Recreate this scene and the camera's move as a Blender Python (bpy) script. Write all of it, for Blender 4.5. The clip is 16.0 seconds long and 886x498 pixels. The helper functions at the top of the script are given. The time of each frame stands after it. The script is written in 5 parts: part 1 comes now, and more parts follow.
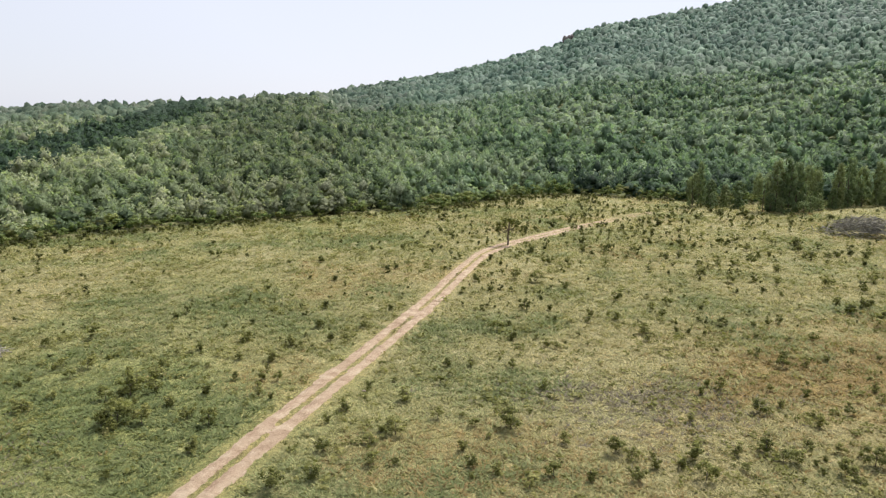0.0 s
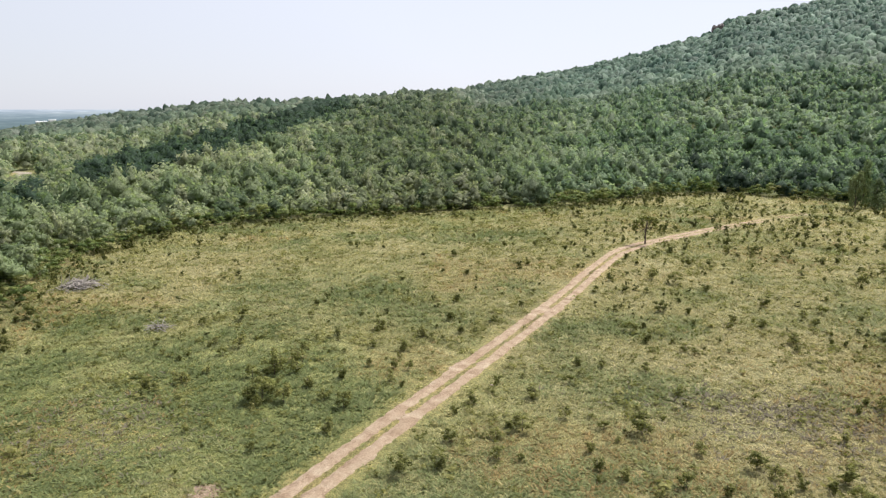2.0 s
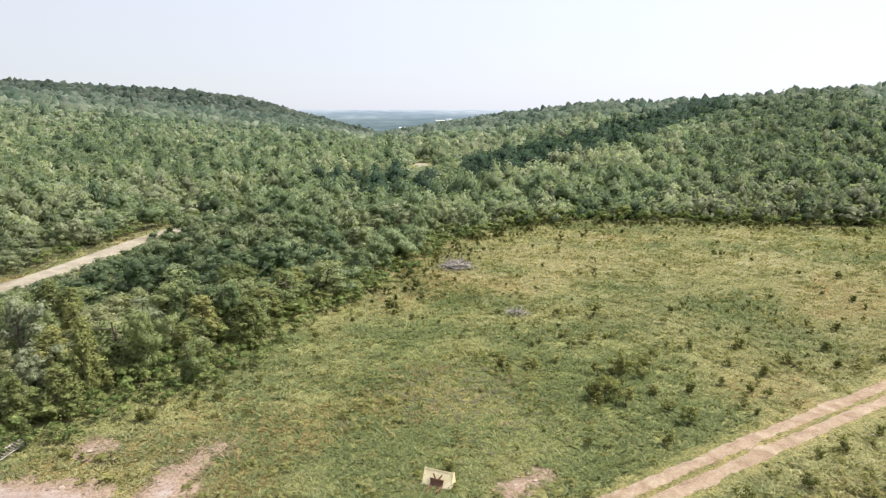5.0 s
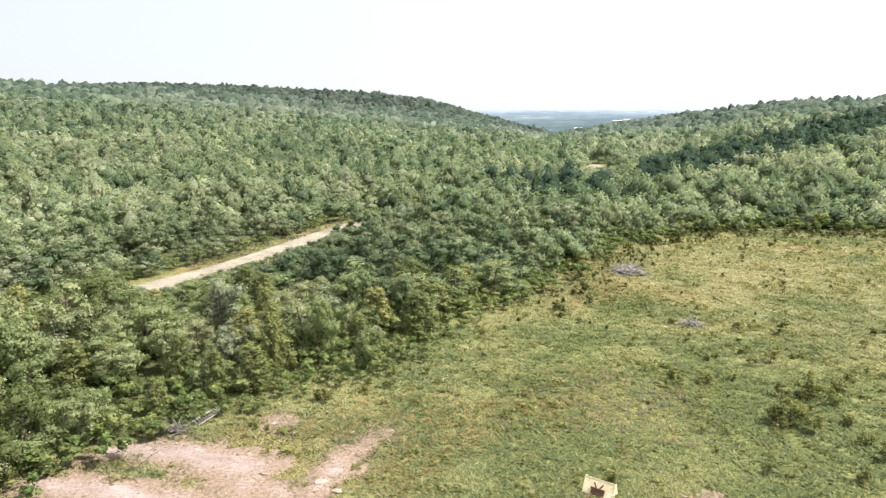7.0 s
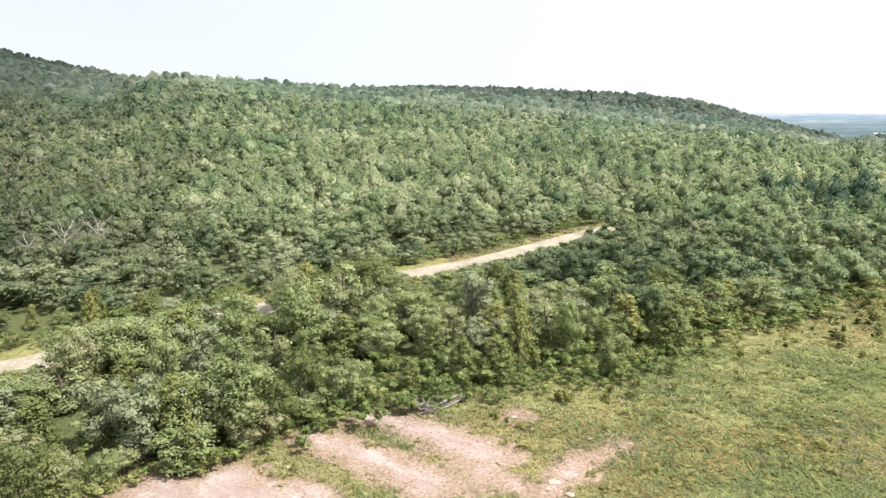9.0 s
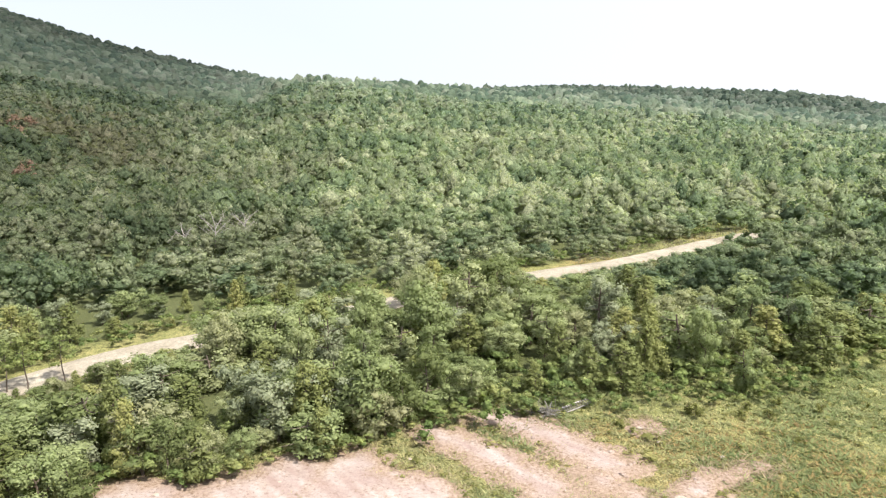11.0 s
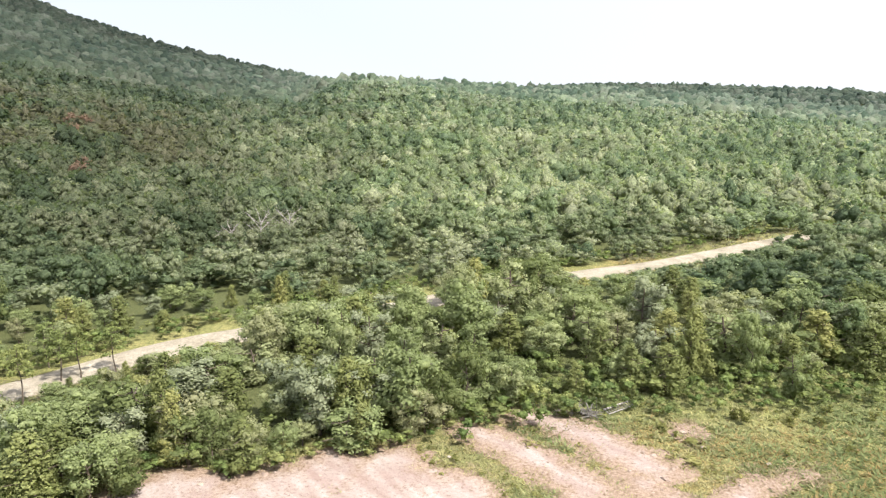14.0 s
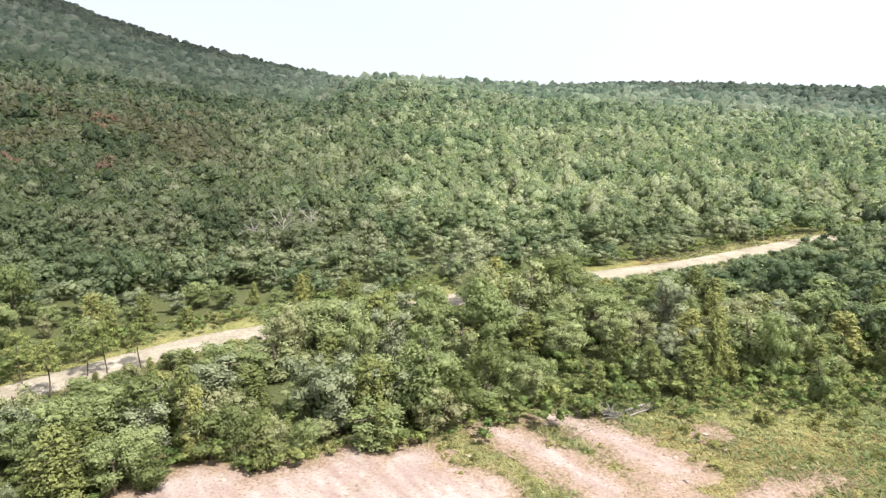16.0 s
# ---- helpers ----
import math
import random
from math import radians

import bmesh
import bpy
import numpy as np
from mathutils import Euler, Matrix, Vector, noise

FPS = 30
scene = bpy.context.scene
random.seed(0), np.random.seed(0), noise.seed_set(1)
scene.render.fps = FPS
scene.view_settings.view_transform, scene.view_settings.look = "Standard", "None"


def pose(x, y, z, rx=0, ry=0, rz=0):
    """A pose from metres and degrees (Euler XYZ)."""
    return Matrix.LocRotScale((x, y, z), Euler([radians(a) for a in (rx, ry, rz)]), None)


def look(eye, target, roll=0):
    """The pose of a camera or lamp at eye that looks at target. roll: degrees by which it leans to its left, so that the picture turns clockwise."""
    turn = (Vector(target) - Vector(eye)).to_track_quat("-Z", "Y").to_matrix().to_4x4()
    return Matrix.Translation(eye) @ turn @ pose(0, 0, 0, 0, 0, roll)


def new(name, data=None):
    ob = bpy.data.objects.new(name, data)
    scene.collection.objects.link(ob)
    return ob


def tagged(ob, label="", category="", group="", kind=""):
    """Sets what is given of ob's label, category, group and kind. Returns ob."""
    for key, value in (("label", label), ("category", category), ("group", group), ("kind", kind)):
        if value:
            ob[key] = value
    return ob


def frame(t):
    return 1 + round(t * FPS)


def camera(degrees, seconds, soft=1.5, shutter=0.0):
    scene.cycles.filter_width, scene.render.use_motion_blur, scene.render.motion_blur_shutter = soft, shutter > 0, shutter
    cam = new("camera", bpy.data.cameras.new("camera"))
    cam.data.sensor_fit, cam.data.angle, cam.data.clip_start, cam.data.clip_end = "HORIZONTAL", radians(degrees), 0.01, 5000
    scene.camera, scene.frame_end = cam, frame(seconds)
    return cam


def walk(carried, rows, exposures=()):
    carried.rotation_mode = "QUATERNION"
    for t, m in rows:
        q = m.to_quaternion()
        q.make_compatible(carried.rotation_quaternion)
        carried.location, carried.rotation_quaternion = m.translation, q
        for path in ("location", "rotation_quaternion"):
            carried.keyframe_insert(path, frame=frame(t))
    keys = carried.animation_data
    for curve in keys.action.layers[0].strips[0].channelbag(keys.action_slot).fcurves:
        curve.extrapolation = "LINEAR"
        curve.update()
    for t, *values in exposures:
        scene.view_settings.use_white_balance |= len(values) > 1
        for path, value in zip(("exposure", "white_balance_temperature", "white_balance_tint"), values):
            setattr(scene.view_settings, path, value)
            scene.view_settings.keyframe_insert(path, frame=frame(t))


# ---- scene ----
# camera: hovers in one spot and turns slowly to its left
HEIGHT = 25.0
TURN = [
    (0.0, 0.0, -10.71, 0.33), (0.5, 0.86, -10.8, 0.21), (1.0, 3.22, -10.91, 0.11), (1.5, 6.9, -11.02, 0.04),
    (2.0, 11.03, -11.11, -0.03), (2.5, 15.58, -11.18, -0.07), (3.0, 20.55, -11.2, -0.06), (3.5, 25.63, -11.19, -0.08),
    (4.0, 30.82, -11.18, 0.0), (4.5, 35.62, -11.14, -0.07), (4.7, 37.62, -11.11, 0.0), (7.0, 54.46, -11.04, -0.19),
    (7.5, 58.8, -11.0, -0.14), (8.0, 64.49, -10.98, -0.17), (8.5, 71.72, -10.93, 0.09), (9.0, 75.3, -10.92, 0.19),
    (9.5, 78.92, -10.91, 0.2), (10.0, 82.45, -10.9, 0.22), (10.2, 83.39, -10.91, 0.16), (12.5, 87.94, -11.0, 0.13),
    (13.0, 88.44, -11.06, 0.12), (13.5, 88.91, -11.07, 0.09), (14.0, 89.38, -11.07, 0.05), (14.5, 89.85, -11.09, 0.07),
    (15.0, 90.31, -11.11, 0.03), (15.5, 90.73, -11.12, 0.03), (16.0, 91.14, -11.15, 0.01)]


def aim(yaw, pitch, roll):
    a, b = radians(yaw), radians(pitch)
    way = Vector((-math.sin(a) * math.cos(b), math.cos(a) * math.cos(b), math.sin(b)))
    eye = Vector((0, 0, HEIGHT))
    return look(eye, eye + way, roll)


cam = camera(64.92, 16.0, soft=1.25)
walk(cam, [(t, aim(y, p, r)) for t, y, p, r in TURN],
     exposures=[(0.0, 0.4), (3.5, 0.44), (7.0, 0.9), (9.0, 0.95), (12.5, 1.0), (16.0, 1.0)])

# ---- sky and sun ----
SUN_AZ, SUN_EL = 42.0, 54.0
world = bpy.data.worlds.new("world")
scene.world = world
world.use_nodes = True
wn = world.node_tree
sky = wn.nodes.new("ShaderNodeTexSky")
sky.sky_type = "NISHITA"
sky.sun_disc = False
sky.sun_elevation, sky.sun_rotation = radians(SUN_EL), radians(SUN_AZ)
sky.air_density, sky.dust_density, sky.ozone_density = 1.0, 1.0, 1.0
# summer haze: the blue is mostly washed out to a milky white, brighter on the sun's side
haze = wn.nodes.new("ShaderNodeMix")
haze.data_type = "RGBA"
haze.inputs[0].default_value = 0.86
wn.links.new(sky.outputs[0], haze.inputs[6])
toward = Vector((math.sin(radians(SUN_AZ)) * math.cos(radians(SUN_EL)), math.cos(radians(SUN_AZ)) * math.cos(radians(SUN_EL)), math.sin(radians(SUN_EL))))
sky_way = wn.nodes.new("ShaderNodeTexCoord")
sun_side = wn.nodes.new("ShaderNodeVectorMath")
sun_side.operation = "DOT_PRODUCT"
sun_side.inputs[1].default_value = toward
wn.links.new(sky_way.outputs["Generated"], sun_side.inputs[0])
spread = wn.nodes.new("ShaderNodeMapRange")
spread.inputs["From Min"].default_value, spread.inputs["From Max"].default_value = -0.35, 0.4
wn.links.new(sun_side.outputs["Value"], spread.inputs["Value"])
milk = wn.nodes.new("ShaderNodeMix")
milk.data_type = "RGBA"
milk.inputs[6].default_value, milk.inputs[7].default_value = (4.05, 4.25, 4.6, 1), (5.8, 5.95, 6.75, 1)
wn.links.new(spread.outputs["Result"], milk.inputs[0])
wn.links.new(milk.outputs[2], haze.inputs[7])
wn.links.new(haze.outputs[2], wn.nodes["Background"].inputs[0])
wn.nodes["Background"].inputs[1].default_value = 0.115
sun_data = bpy.data.lights.new("sun", "SUN")
sun_data.energy, sun_data.angle, sun_data.color = 4.4, radians(0.6), (1.0, 0.955, 0.895)
sun = new("sun", sun_data)
sx = math.sin(radians(SUN_AZ)) * math.cos(radians(SUN_EL))
sy = math.cos(radians(SUN_AZ)) * math.cos(radians(SUN_EL))
sun.matrix_world = look((sx * 300, sy * 300, math.sin(radians(SUN_EL)) * 300), (0, 0, 0))


# ---- materials ----
def nodes_of(name):
    m = bpy.data.materials.new(name)
    m.use_nodes = True
    return m, m.node_tree, m.node_tree.nodes["Principled BSDF"]


def noise_node(t, scale, detail=4.0, rough=0.6, coords="Object", dist=0.0):
    c = t.nodes.new("ShaderNodeTexCoord")
    n = t.nodes.new("ShaderNodeTexNoise")
    n.inputs["Scale"].default_value, n.inputs["Detail"].default_value = scale, detail
    n.inputs["Roughness"].default_value, n.inputs["Distortion"].default_value = rough, dist
    t.links.new(c.outputs[coords], n.inputs["Vector"])
    return n.outputs["Fac"]


def ramp(t, fac, stops):
    r = t.nodes.new("ShaderNodeValToRGB")
    e = r.color_ramp.elements
    while len(e) < len(stops):
        e.new(0.5)
    for k, (p, c) in enumerate(stops):
        e[k].position, e[k].color = p, (*c, 1)
    t.links.new(fac, r.inputs["Fac"])
    return r.outputs["Color"]


def mix(t, kind, fac, a, b):
    m = t.nodes.new("ShaderNodeMix")
    m.data_type, m.blend_type = "RGBA", kind
    for socket, v in ((m.inputs[0], fac), (m.inputs[6], a), (m.inputs[7], b)):
        if isinstance(v, (int, float)):
            socket.default_value = v
        elif isinstance(v, tuple):
            socket.default_value = (*v, 1)
        else:
            t.links.new(v, socket)
    return m.outputs[2]


def bump(t, bsdf, height, strength, distance):
    b = t.nodes.new("ShaderNodeBump")
    b.inputs["Strength"].default_value, b.inputs["Distance"].default_value = strength, distance
    t.links.new(height, b.inputs["Height"])
    t.links.new(b.outputs["Normal"], bsdf.inputs["Normal"])


def attribute(t, name):
    a = t.nodes.new("ShaderNodeAttribute")
    a.attribute_name = name
    return a


def leaf_material(name, stops=None, through_light=0.42, rough_scale=0.0, spread=0.45, gloss=0.2):
    """Foliage. With stops the colour differs from plant to plant; without, each plant's own tint is used."""
    m, t, b = nodes_of(name)
    if stops:
        info = t.nodes.new("ShaderNodeObjectInfo")
        col = ramp(t, info.outputs["Random"], stops)
    else:
        col = attribute(t, "tint").outputs["Color"]
    geo = t.nodes.new("ShaderNodeNewGeometry")
    island = ramp(t, geo.outputs["Random Per Island"], [(0, (1 - spread, 1 - spread, 1 - spread)), (0.6, (1.0, 1.0, 1.0)), (1, (1 + spread, 1 + spread * 0.9, 1 + spread))])
    col = mix(t, "MULTIPLY", 1.0, col, island)
    t.links.new(col, b.inputs["Base Color"])
    b.inputs["Roughness"].default_value = 0.6
    b.inputs["Specular IOR Level"].default_value = gloss
    if rough_scale:
        # shade in the gaps between leaves, painted dark in the hollows of the bump
        gap_shade = noise_node(t, rough_scale, 3, 0.7)
        bump(t, b, gap_shade, 1.0, 0.8 / rough_scale)
        col = mix(t, "MULTIPLY", 1.0, col, ramp(t, gap_shade, [(0.36, (0.55, 0.57, 0.55)), (0.5, (0.95, 0.95, 0.95)), (0.64, (1.32, 1.3, 1.24))]))
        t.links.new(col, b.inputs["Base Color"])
    tr = t.nodes.new("ShaderNodeBsdfTranslucent")
    t.links.new(mix(t, "MULTIPLY", 1.0, col, (1.05, 1.12, 0.75)), tr.inputs["Color"])
    ms = t.nodes.new("ShaderNodeMixShader")
    ms.inputs[0].default_value = through_light
    t.links.new(b.outputs[0], ms.inputs[1])
    t.links.new(tr.outputs[0], ms.inputs[2])
    t.links.new(ms.outputs[0], t.nodes["Material Output"].inputs["Surface"])
    return m


def plain_material(name, stops, scale, rough=0.8, relief=0.02, fine=30.0, metal=0.0):
    m, t, b = nodes_of(name)
    col = ramp(t, noise_node(t, scale, 6, 0.65), stops)
    n2 = noise_node(t, fine, 3, 0.6)
    col = mix(t, "MULTIPLY", 0.7, col, ramp(t, n2, [(0.3, (0.7, 0.7, 0.7)), (0.7, (1.2, 1.2, 1.2))]))
    t.links.new(col, b.inputs["Base Color"])
    b.inputs["Roughness"].default_value, b.inputs["Metallic"].default_value = rough, metal
    if relief:
        bump(t, b, n2, 0.6, relief)
    return m


def ground_material():
    """Meadow with dry, green and rusty patches; a darker green floor under the trees."""
    m, t, b = nodes_of("meadow_ground")
    big = noise_node(t, 0.045, 4, 0.6, dist=0.6)
    mid = noise_node(t, 0.35, 5, 0.65)
    fine = noise_node(t, 2.6, 6, 0.7)
    tiny = noise_node(t, 8.0, 4, 0.75)
    green = ramp(t, mid, [(0.3, (0.21, 0.22, 0.085)), (0.5, (0.275, 0.28, 0.115)), (0.7, (0.345, 0.335, 0.15))])
    dry = ramp(t, mid, [(0.3, (0.2, 0.195, 0.09)), (0.5, (0.295, 0.275, 0.14)), (0.72, (0.38, 0.345, 0.195))])
    rust = ramp(t, mid, [(0.3, (0.24, 0.18, 0.075)), (0.55, (0.31, 0.235, 0.1)), (0.75, (0.37, 0.3, 0.14))])
    zone = attribute(t, "zone")
    sep = t.nodes.new("ShaderNodeSeparateColor")
    t.links.new(zone.outputs["Color"], sep.inputs[0])
    add = t.nodes.new("ShaderNodeMath")
    add.operation = "ADD"
    t.links.new(sep.outputs[0], add.inputs[0])
    t.links.new(big, add.inputs[1])
    dryness = ramp(t, add.outputs[0], [(0.62, (0, 0, 0)), (0.98, (1, 1, 1))])
    lush = ramp(t, mid, [(0.3, (0.165, 0.185, 0.065)), (0.7, (0.25, 0.26, 0.1))])
    green = mix(t, "MIX", ramp(t, add.outputs[0], [(0.3, (1, 1, 1)), (0.62, (0, 0, 0))]), green, lush)
    col = mix(t, "MIX", dryness, green, dry)
    add2 = t.nodes.new("ShaderNodeMath")
    add2.operation = "MULTIPLY"
    t.links.new(sep.outputs[1], add2.inputs[0])
    t.links.new(ramp(t, mid, [(0.35, (0.2, 0.2, 0.2)), (0.6, (1, 1, 1))]), add2.inputs[1])
    col = mix(t, "MIX", add2.outputs[0], col, rust)
    col = mix(t, "MULTIPLY", 0.85, col, ramp(t, fine, [(0.34, (0.45, 0.5, 0.45)), (0.5, (0.97, 0.98, 0.97)), (0.66, (1.35, 1.3, 1.22))]))
    col = mix(t, "MULTIPLY", 0.9, col, ramp(t, tiny, [(0.36, (0.4, 0.44, 0.4)), (0.64, (1.5, 1.45, 1.4))]))
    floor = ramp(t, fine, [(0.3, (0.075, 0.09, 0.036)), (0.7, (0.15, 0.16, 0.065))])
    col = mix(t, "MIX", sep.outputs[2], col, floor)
    t.links.new(col, b.inputs["Base Color"])
    b.inputs["Roughness"].default_value = 0.9
    b.inputs["Specular IOR Level"].default_value = 0.15
    bump(t, b, mix(t, "MIX", 0.4, fine, tiny), 1.0, 0.4)
    return m


def soil_material(name, low, midc, high, scale):
    m, t, b = nodes_of(name)
    n1 = noise_node(t, scale, 6, 0.6, dist=0.5)
    n2 = noise_node(t, scale * 9, 5, 0.7)
    col = ramp(t, n1, [(0.3, low), (0.5, midc), (0.68, high)])
    col = mix(t, "MULTIPLY", 0.8, col, ramp(t, n2, [(0.3, (0.66, 0.64, 0.6)), (0.65, (1.12, 1.12, 1.12))]))
    t.links.new(col, b.inputs["Base Color"])
    b.inputs["Roughness"].default_value = 0.95
    b.inputs["Specular IOR Level"].default_value = 0.1
    n3 = noise_node(t, scale * 30, 4, 0.75)
    col = mix(t, "MULTIPLY", 0.7, col, ramp(t, n3, [(0.35, (0.6, 0.57, 0.53)), (0.62, (1.18, 1.18, 1.18))]))
    t.links.new(col, b.inputs["Base Color"])
    bump(t, b, mix(t, "MIX", 0.5, n2, n3), 1.0, 0.14)
    return m


def clay_material():
    """Pale pink clay, scraped in streaks, running out into brown earth."""
    m, t, b = nodes_of("pink_clay")
    c = t.nodes.new("ShaderNodeTexCoord")
    turn = t.nodes.new("ShaderNodeMapping")
    turn.inputs["Rotation"].default_value = (0, 0, radians(-34))
    t.links.new(c.outputs["Object"], turn.inputs["Vector"])
    squeeze = t.nodes.new("ShaderNodeMapping")
    squeeze.inputs["Scale"].default_value = (0.25, 0.9, 1.0)
    t.links.new(turn.outputs[0], squeeze.inputs["Vector"])
    streak = t.nodes.new("ShaderNodeTexNoise")
    streak.inputs["Scale"].default_value, streak.inputs["Detail"].default_value = 1.0, 5.0
    t.links.new(squeeze.outputs[0], streak.inputs["Vector"])
    n1, n2, n3 = noise_node(t, 0.5, 5, 0.6), noise_node(t, 4.0, 5, 0.7), noise_node(t, 18.0, 4, 0.75)
    pale = ramp(t, streak.outputs["Fac"], [(0.32, (0.285, 0.21, 0.18)), (0.48, (0.33, 0.262, 0.228)), (0.68, (0.4, 0.34, 0.305))])
    earth = ramp(t, n2, [(0.3, (0.215, 0.15, 0.105)), (0.7, (0.35, 0.265, 0.2))])
    both = t.nodes.new("ShaderNodeMath")
    both.operation = "ADD"
    t.links.new(attribute(t, "tint").outputs["Fac"], both.inputs[0])
    t.links.new(n1, both.inputs[1])
    both2 = t.nodes.new("ShaderNodeMath")
    both2.operation = "ADD"
    t.links.new(both.outputs[0], both2.inputs[0])
    t.links.new(n2, both2.inputs[1])
    col = mix(t, "MIX", ramp(t, mix(t, "MIX", 0.5, both2.outputs[0], (0.0, 0.0, 0.0)), [(0.68, (0, 0, 0)), (1.0, (1, 1, 1))]), earth, pale)
    col = mix(t, "MULTIPLY", 0.8, col, ramp(t, n2, [(0.3, (0.6, 0.53, 0.48)), (0.44, (0.97, 0.97, 0.97)), (0.62, (1.08, 1.08, 1.08))]))
    col = mix(t, "MULTIPLY", 0.7, col, ramp(t, n3, [(0.33, (0.72, 0.69, 0.66)), (0.55, (1.06, 1.06, 1.06))]))
    t.links.new(col, b.inputs["Base Color"])
    b.inputs["Roughness"].default_value = 0.95
    b.inputs["Specular IOR Level"].default_value = 0.1
    bump(t, b, mix(t, "MIX", 0.4, n2, n3), 0.8, 0.1)
    return m


GROUND = ground_material()
TRACK = soil_material("track_dirt", (0.29, 0.205, 0.14), (0.41, 0.31, 0.22), (0.5, 0.405, 0.3), 0.8)
GRAVEL = soil_material("pale_gravel", (0.27, 0.235, 0.175), (0.36, 0.32, 0.25), (0.43, 0.39, 0.315), 0.25)
CLAY = clay_material()
BARK = plain_material("bark", [(0.3, (0.07, 0.05, 0.035)), (0.7, (0.17, 0.135, 0.1))], 3.0, 0.9, 0.03)
DEADWOOD = plain_material("weathered_wood", [(0.3, (0.26, 0.23, 0.2)), (0.7, (0.5, 0.46, 0.42))], 2.0, 0.85, 0.02)
BRUSH = plain_material("brush_wood", [(0.3, (0.09, 0.08, 0.065)), (0.7, (0.26, 0.24, 0.21))], 2.0, 0.9, 0.02)
HEAPWOOD = plain_material("heaped_wood", [(0.3, (0.13, 0.12, 0.095)), (0.7, (0.38, 0.36, 0.3))], 1.2, 0.9, 0.02)
STONE = plain_material("sandstone", [(0.3, (0.3, 0.24, 0.18)), (0.7, (0.47, 0.4, 0.32))], 1.5, 0.9, 0.03, 12)
CREAM = plain_material("cream_paint", [(0.35, (0.7, 0.58, 0.32)), (0.6, (0.82, 0.72, 0.46)), (0.75, (0.85, 0.78, 0.56))], 2.5, 0.55, 0.004, 25)
RUST = plain_material("rusty_steel", [(0.3, (0.1, 0.05, 0.03)), (0.7, (0.26, 0.14, 0.08))], 4.0, 0.75, 0.01, 30, 0.3)
WHITEWALL = plain_material("white_cladding", [(0.3, (0.7, 0.7, 0.68)), (0.7, (0.82, 0.82, 0.8))], 0.3, 0.7, 0.0)
ROOF = plain_material("pale_roof_metal", [(0.3, (0.5, 0.52, 0.54)), (0.7, (0.68, 0.69, 0.7))], 0.3, 0.5, 0.0)
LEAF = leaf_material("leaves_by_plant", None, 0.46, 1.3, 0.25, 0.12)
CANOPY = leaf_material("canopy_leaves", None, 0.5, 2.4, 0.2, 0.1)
OAK = leaf_material("oak_leaves", [(0.0, (0.15, 0.18, 0.066)), (0.2, (0.205, 0.245, 0.102)), (0.45, (0.255, 0.3, 0.132)), (0.65, (0.295, 0.335, 0.155)),
                                   (0.85, (0.31, 0.335, 0.17)), (1.0, (0.3, 0.3, 0.165))], 0.42, 0.0, 0.26)
CONIFER = leaf_material("conifer_leaves", [(0.0, (0.15, 0.175, 0.06)), (0.6, (0.23, 0.25, 0.09)), (1.0, (0.3, 0.3, 0.11))], 0.34, 0.0, 0.26)
SILVER = leaf_material("silvery_leaves", [(0.0, (0.24, 0.27, 0.16)), (1.0, (0.31, 0.335, 0.21))], 0.36, 0.0, 0.25)
PINE = leaf_material("pine_needles", [(0.0, (0.16, 0.2, 0.065)), (1.0, (0.23, 0.255, 0.085))], 0.3)
SAPLING = leaf_material("sapling_leaves", [(0.0, (0.14, 0.15, 0.045)), (0.5, (0.21, 0.22, 0.07)), (1.0, (0.29, 0.285, 0.105))], 0.45, 0.0, 0.6, 0.12)
GRASS = leaf_material("grass_blades", None, 0.42, 0.0, 0.25, 0.08)


# ---- geometry helpers ----
def tri_mesh(name, v, f, material, tint=None, smooth=False, normals=None):
    v, f = np.asarray(v, np.float32), np.asarray(f, np.int32)
    me = bpy.data.meshes.new(name)
    me.vertices.add(len(v))
    me.vertices.foreach_set("co", v.ravel())
    me.loops.add(f.size)
    me.loops.foreach_set("vertex_index", f.ravel())
    me.polygons.add(len(f))
    me.polygons.foreach_set("loop_start", np.arange(0, f.size, f.shape[1], dtype=np.int32))
    if tint is not None:
        a = me.attributes.new("tint", "FLOAT_COLOR", "POINT")
        a.data.foreach_set("color", np.c_[tint, np.ones(len(tint))].astype(np.float32).ravel())
    me.update(calc_edges=True)
    me.polygons.foreach_set("use_smooth", np.full(len(f), smooth))
    me.materials.append(material)
    if normals is not None:
        me.polygons.foreach_set("use_smooth", np.ones(len(f), bool))
        me.normals_split_custom_set_from_vertices(np.asarray(normals, np.float32))
    return me


def part(name, data, parent, label="", m=None):
    """One mesh as an object under a thing or a part."""
    ob = new(name, data)
    ob.parent = parent
    if m is not None:
        ob.matrix_basis = m
    return tagged(ob, label)


def bm_mesh(name, bm, material, smooth=False):
    me = bpy.data.meshes.new(name)
    bm.to_mesh(me)
    bm.free()
    me.materials.append(material)
    for p in me.polygons:
        p.use_smooth = smooth
    return me


def box_bm(bm, m, size, bevel=0.0):
    made = bmesh.ops.create_cube(bm, size=1, matrix=m @ Matrix.Diagonal((*size, 1)))
    if bevel:
        edges = {e for v in made["verts"] for e in v.link_edges}
        bmesh.ops.bevel(bm, geom=list(edges), offset=bevel, segments=2, affect="EDGES")


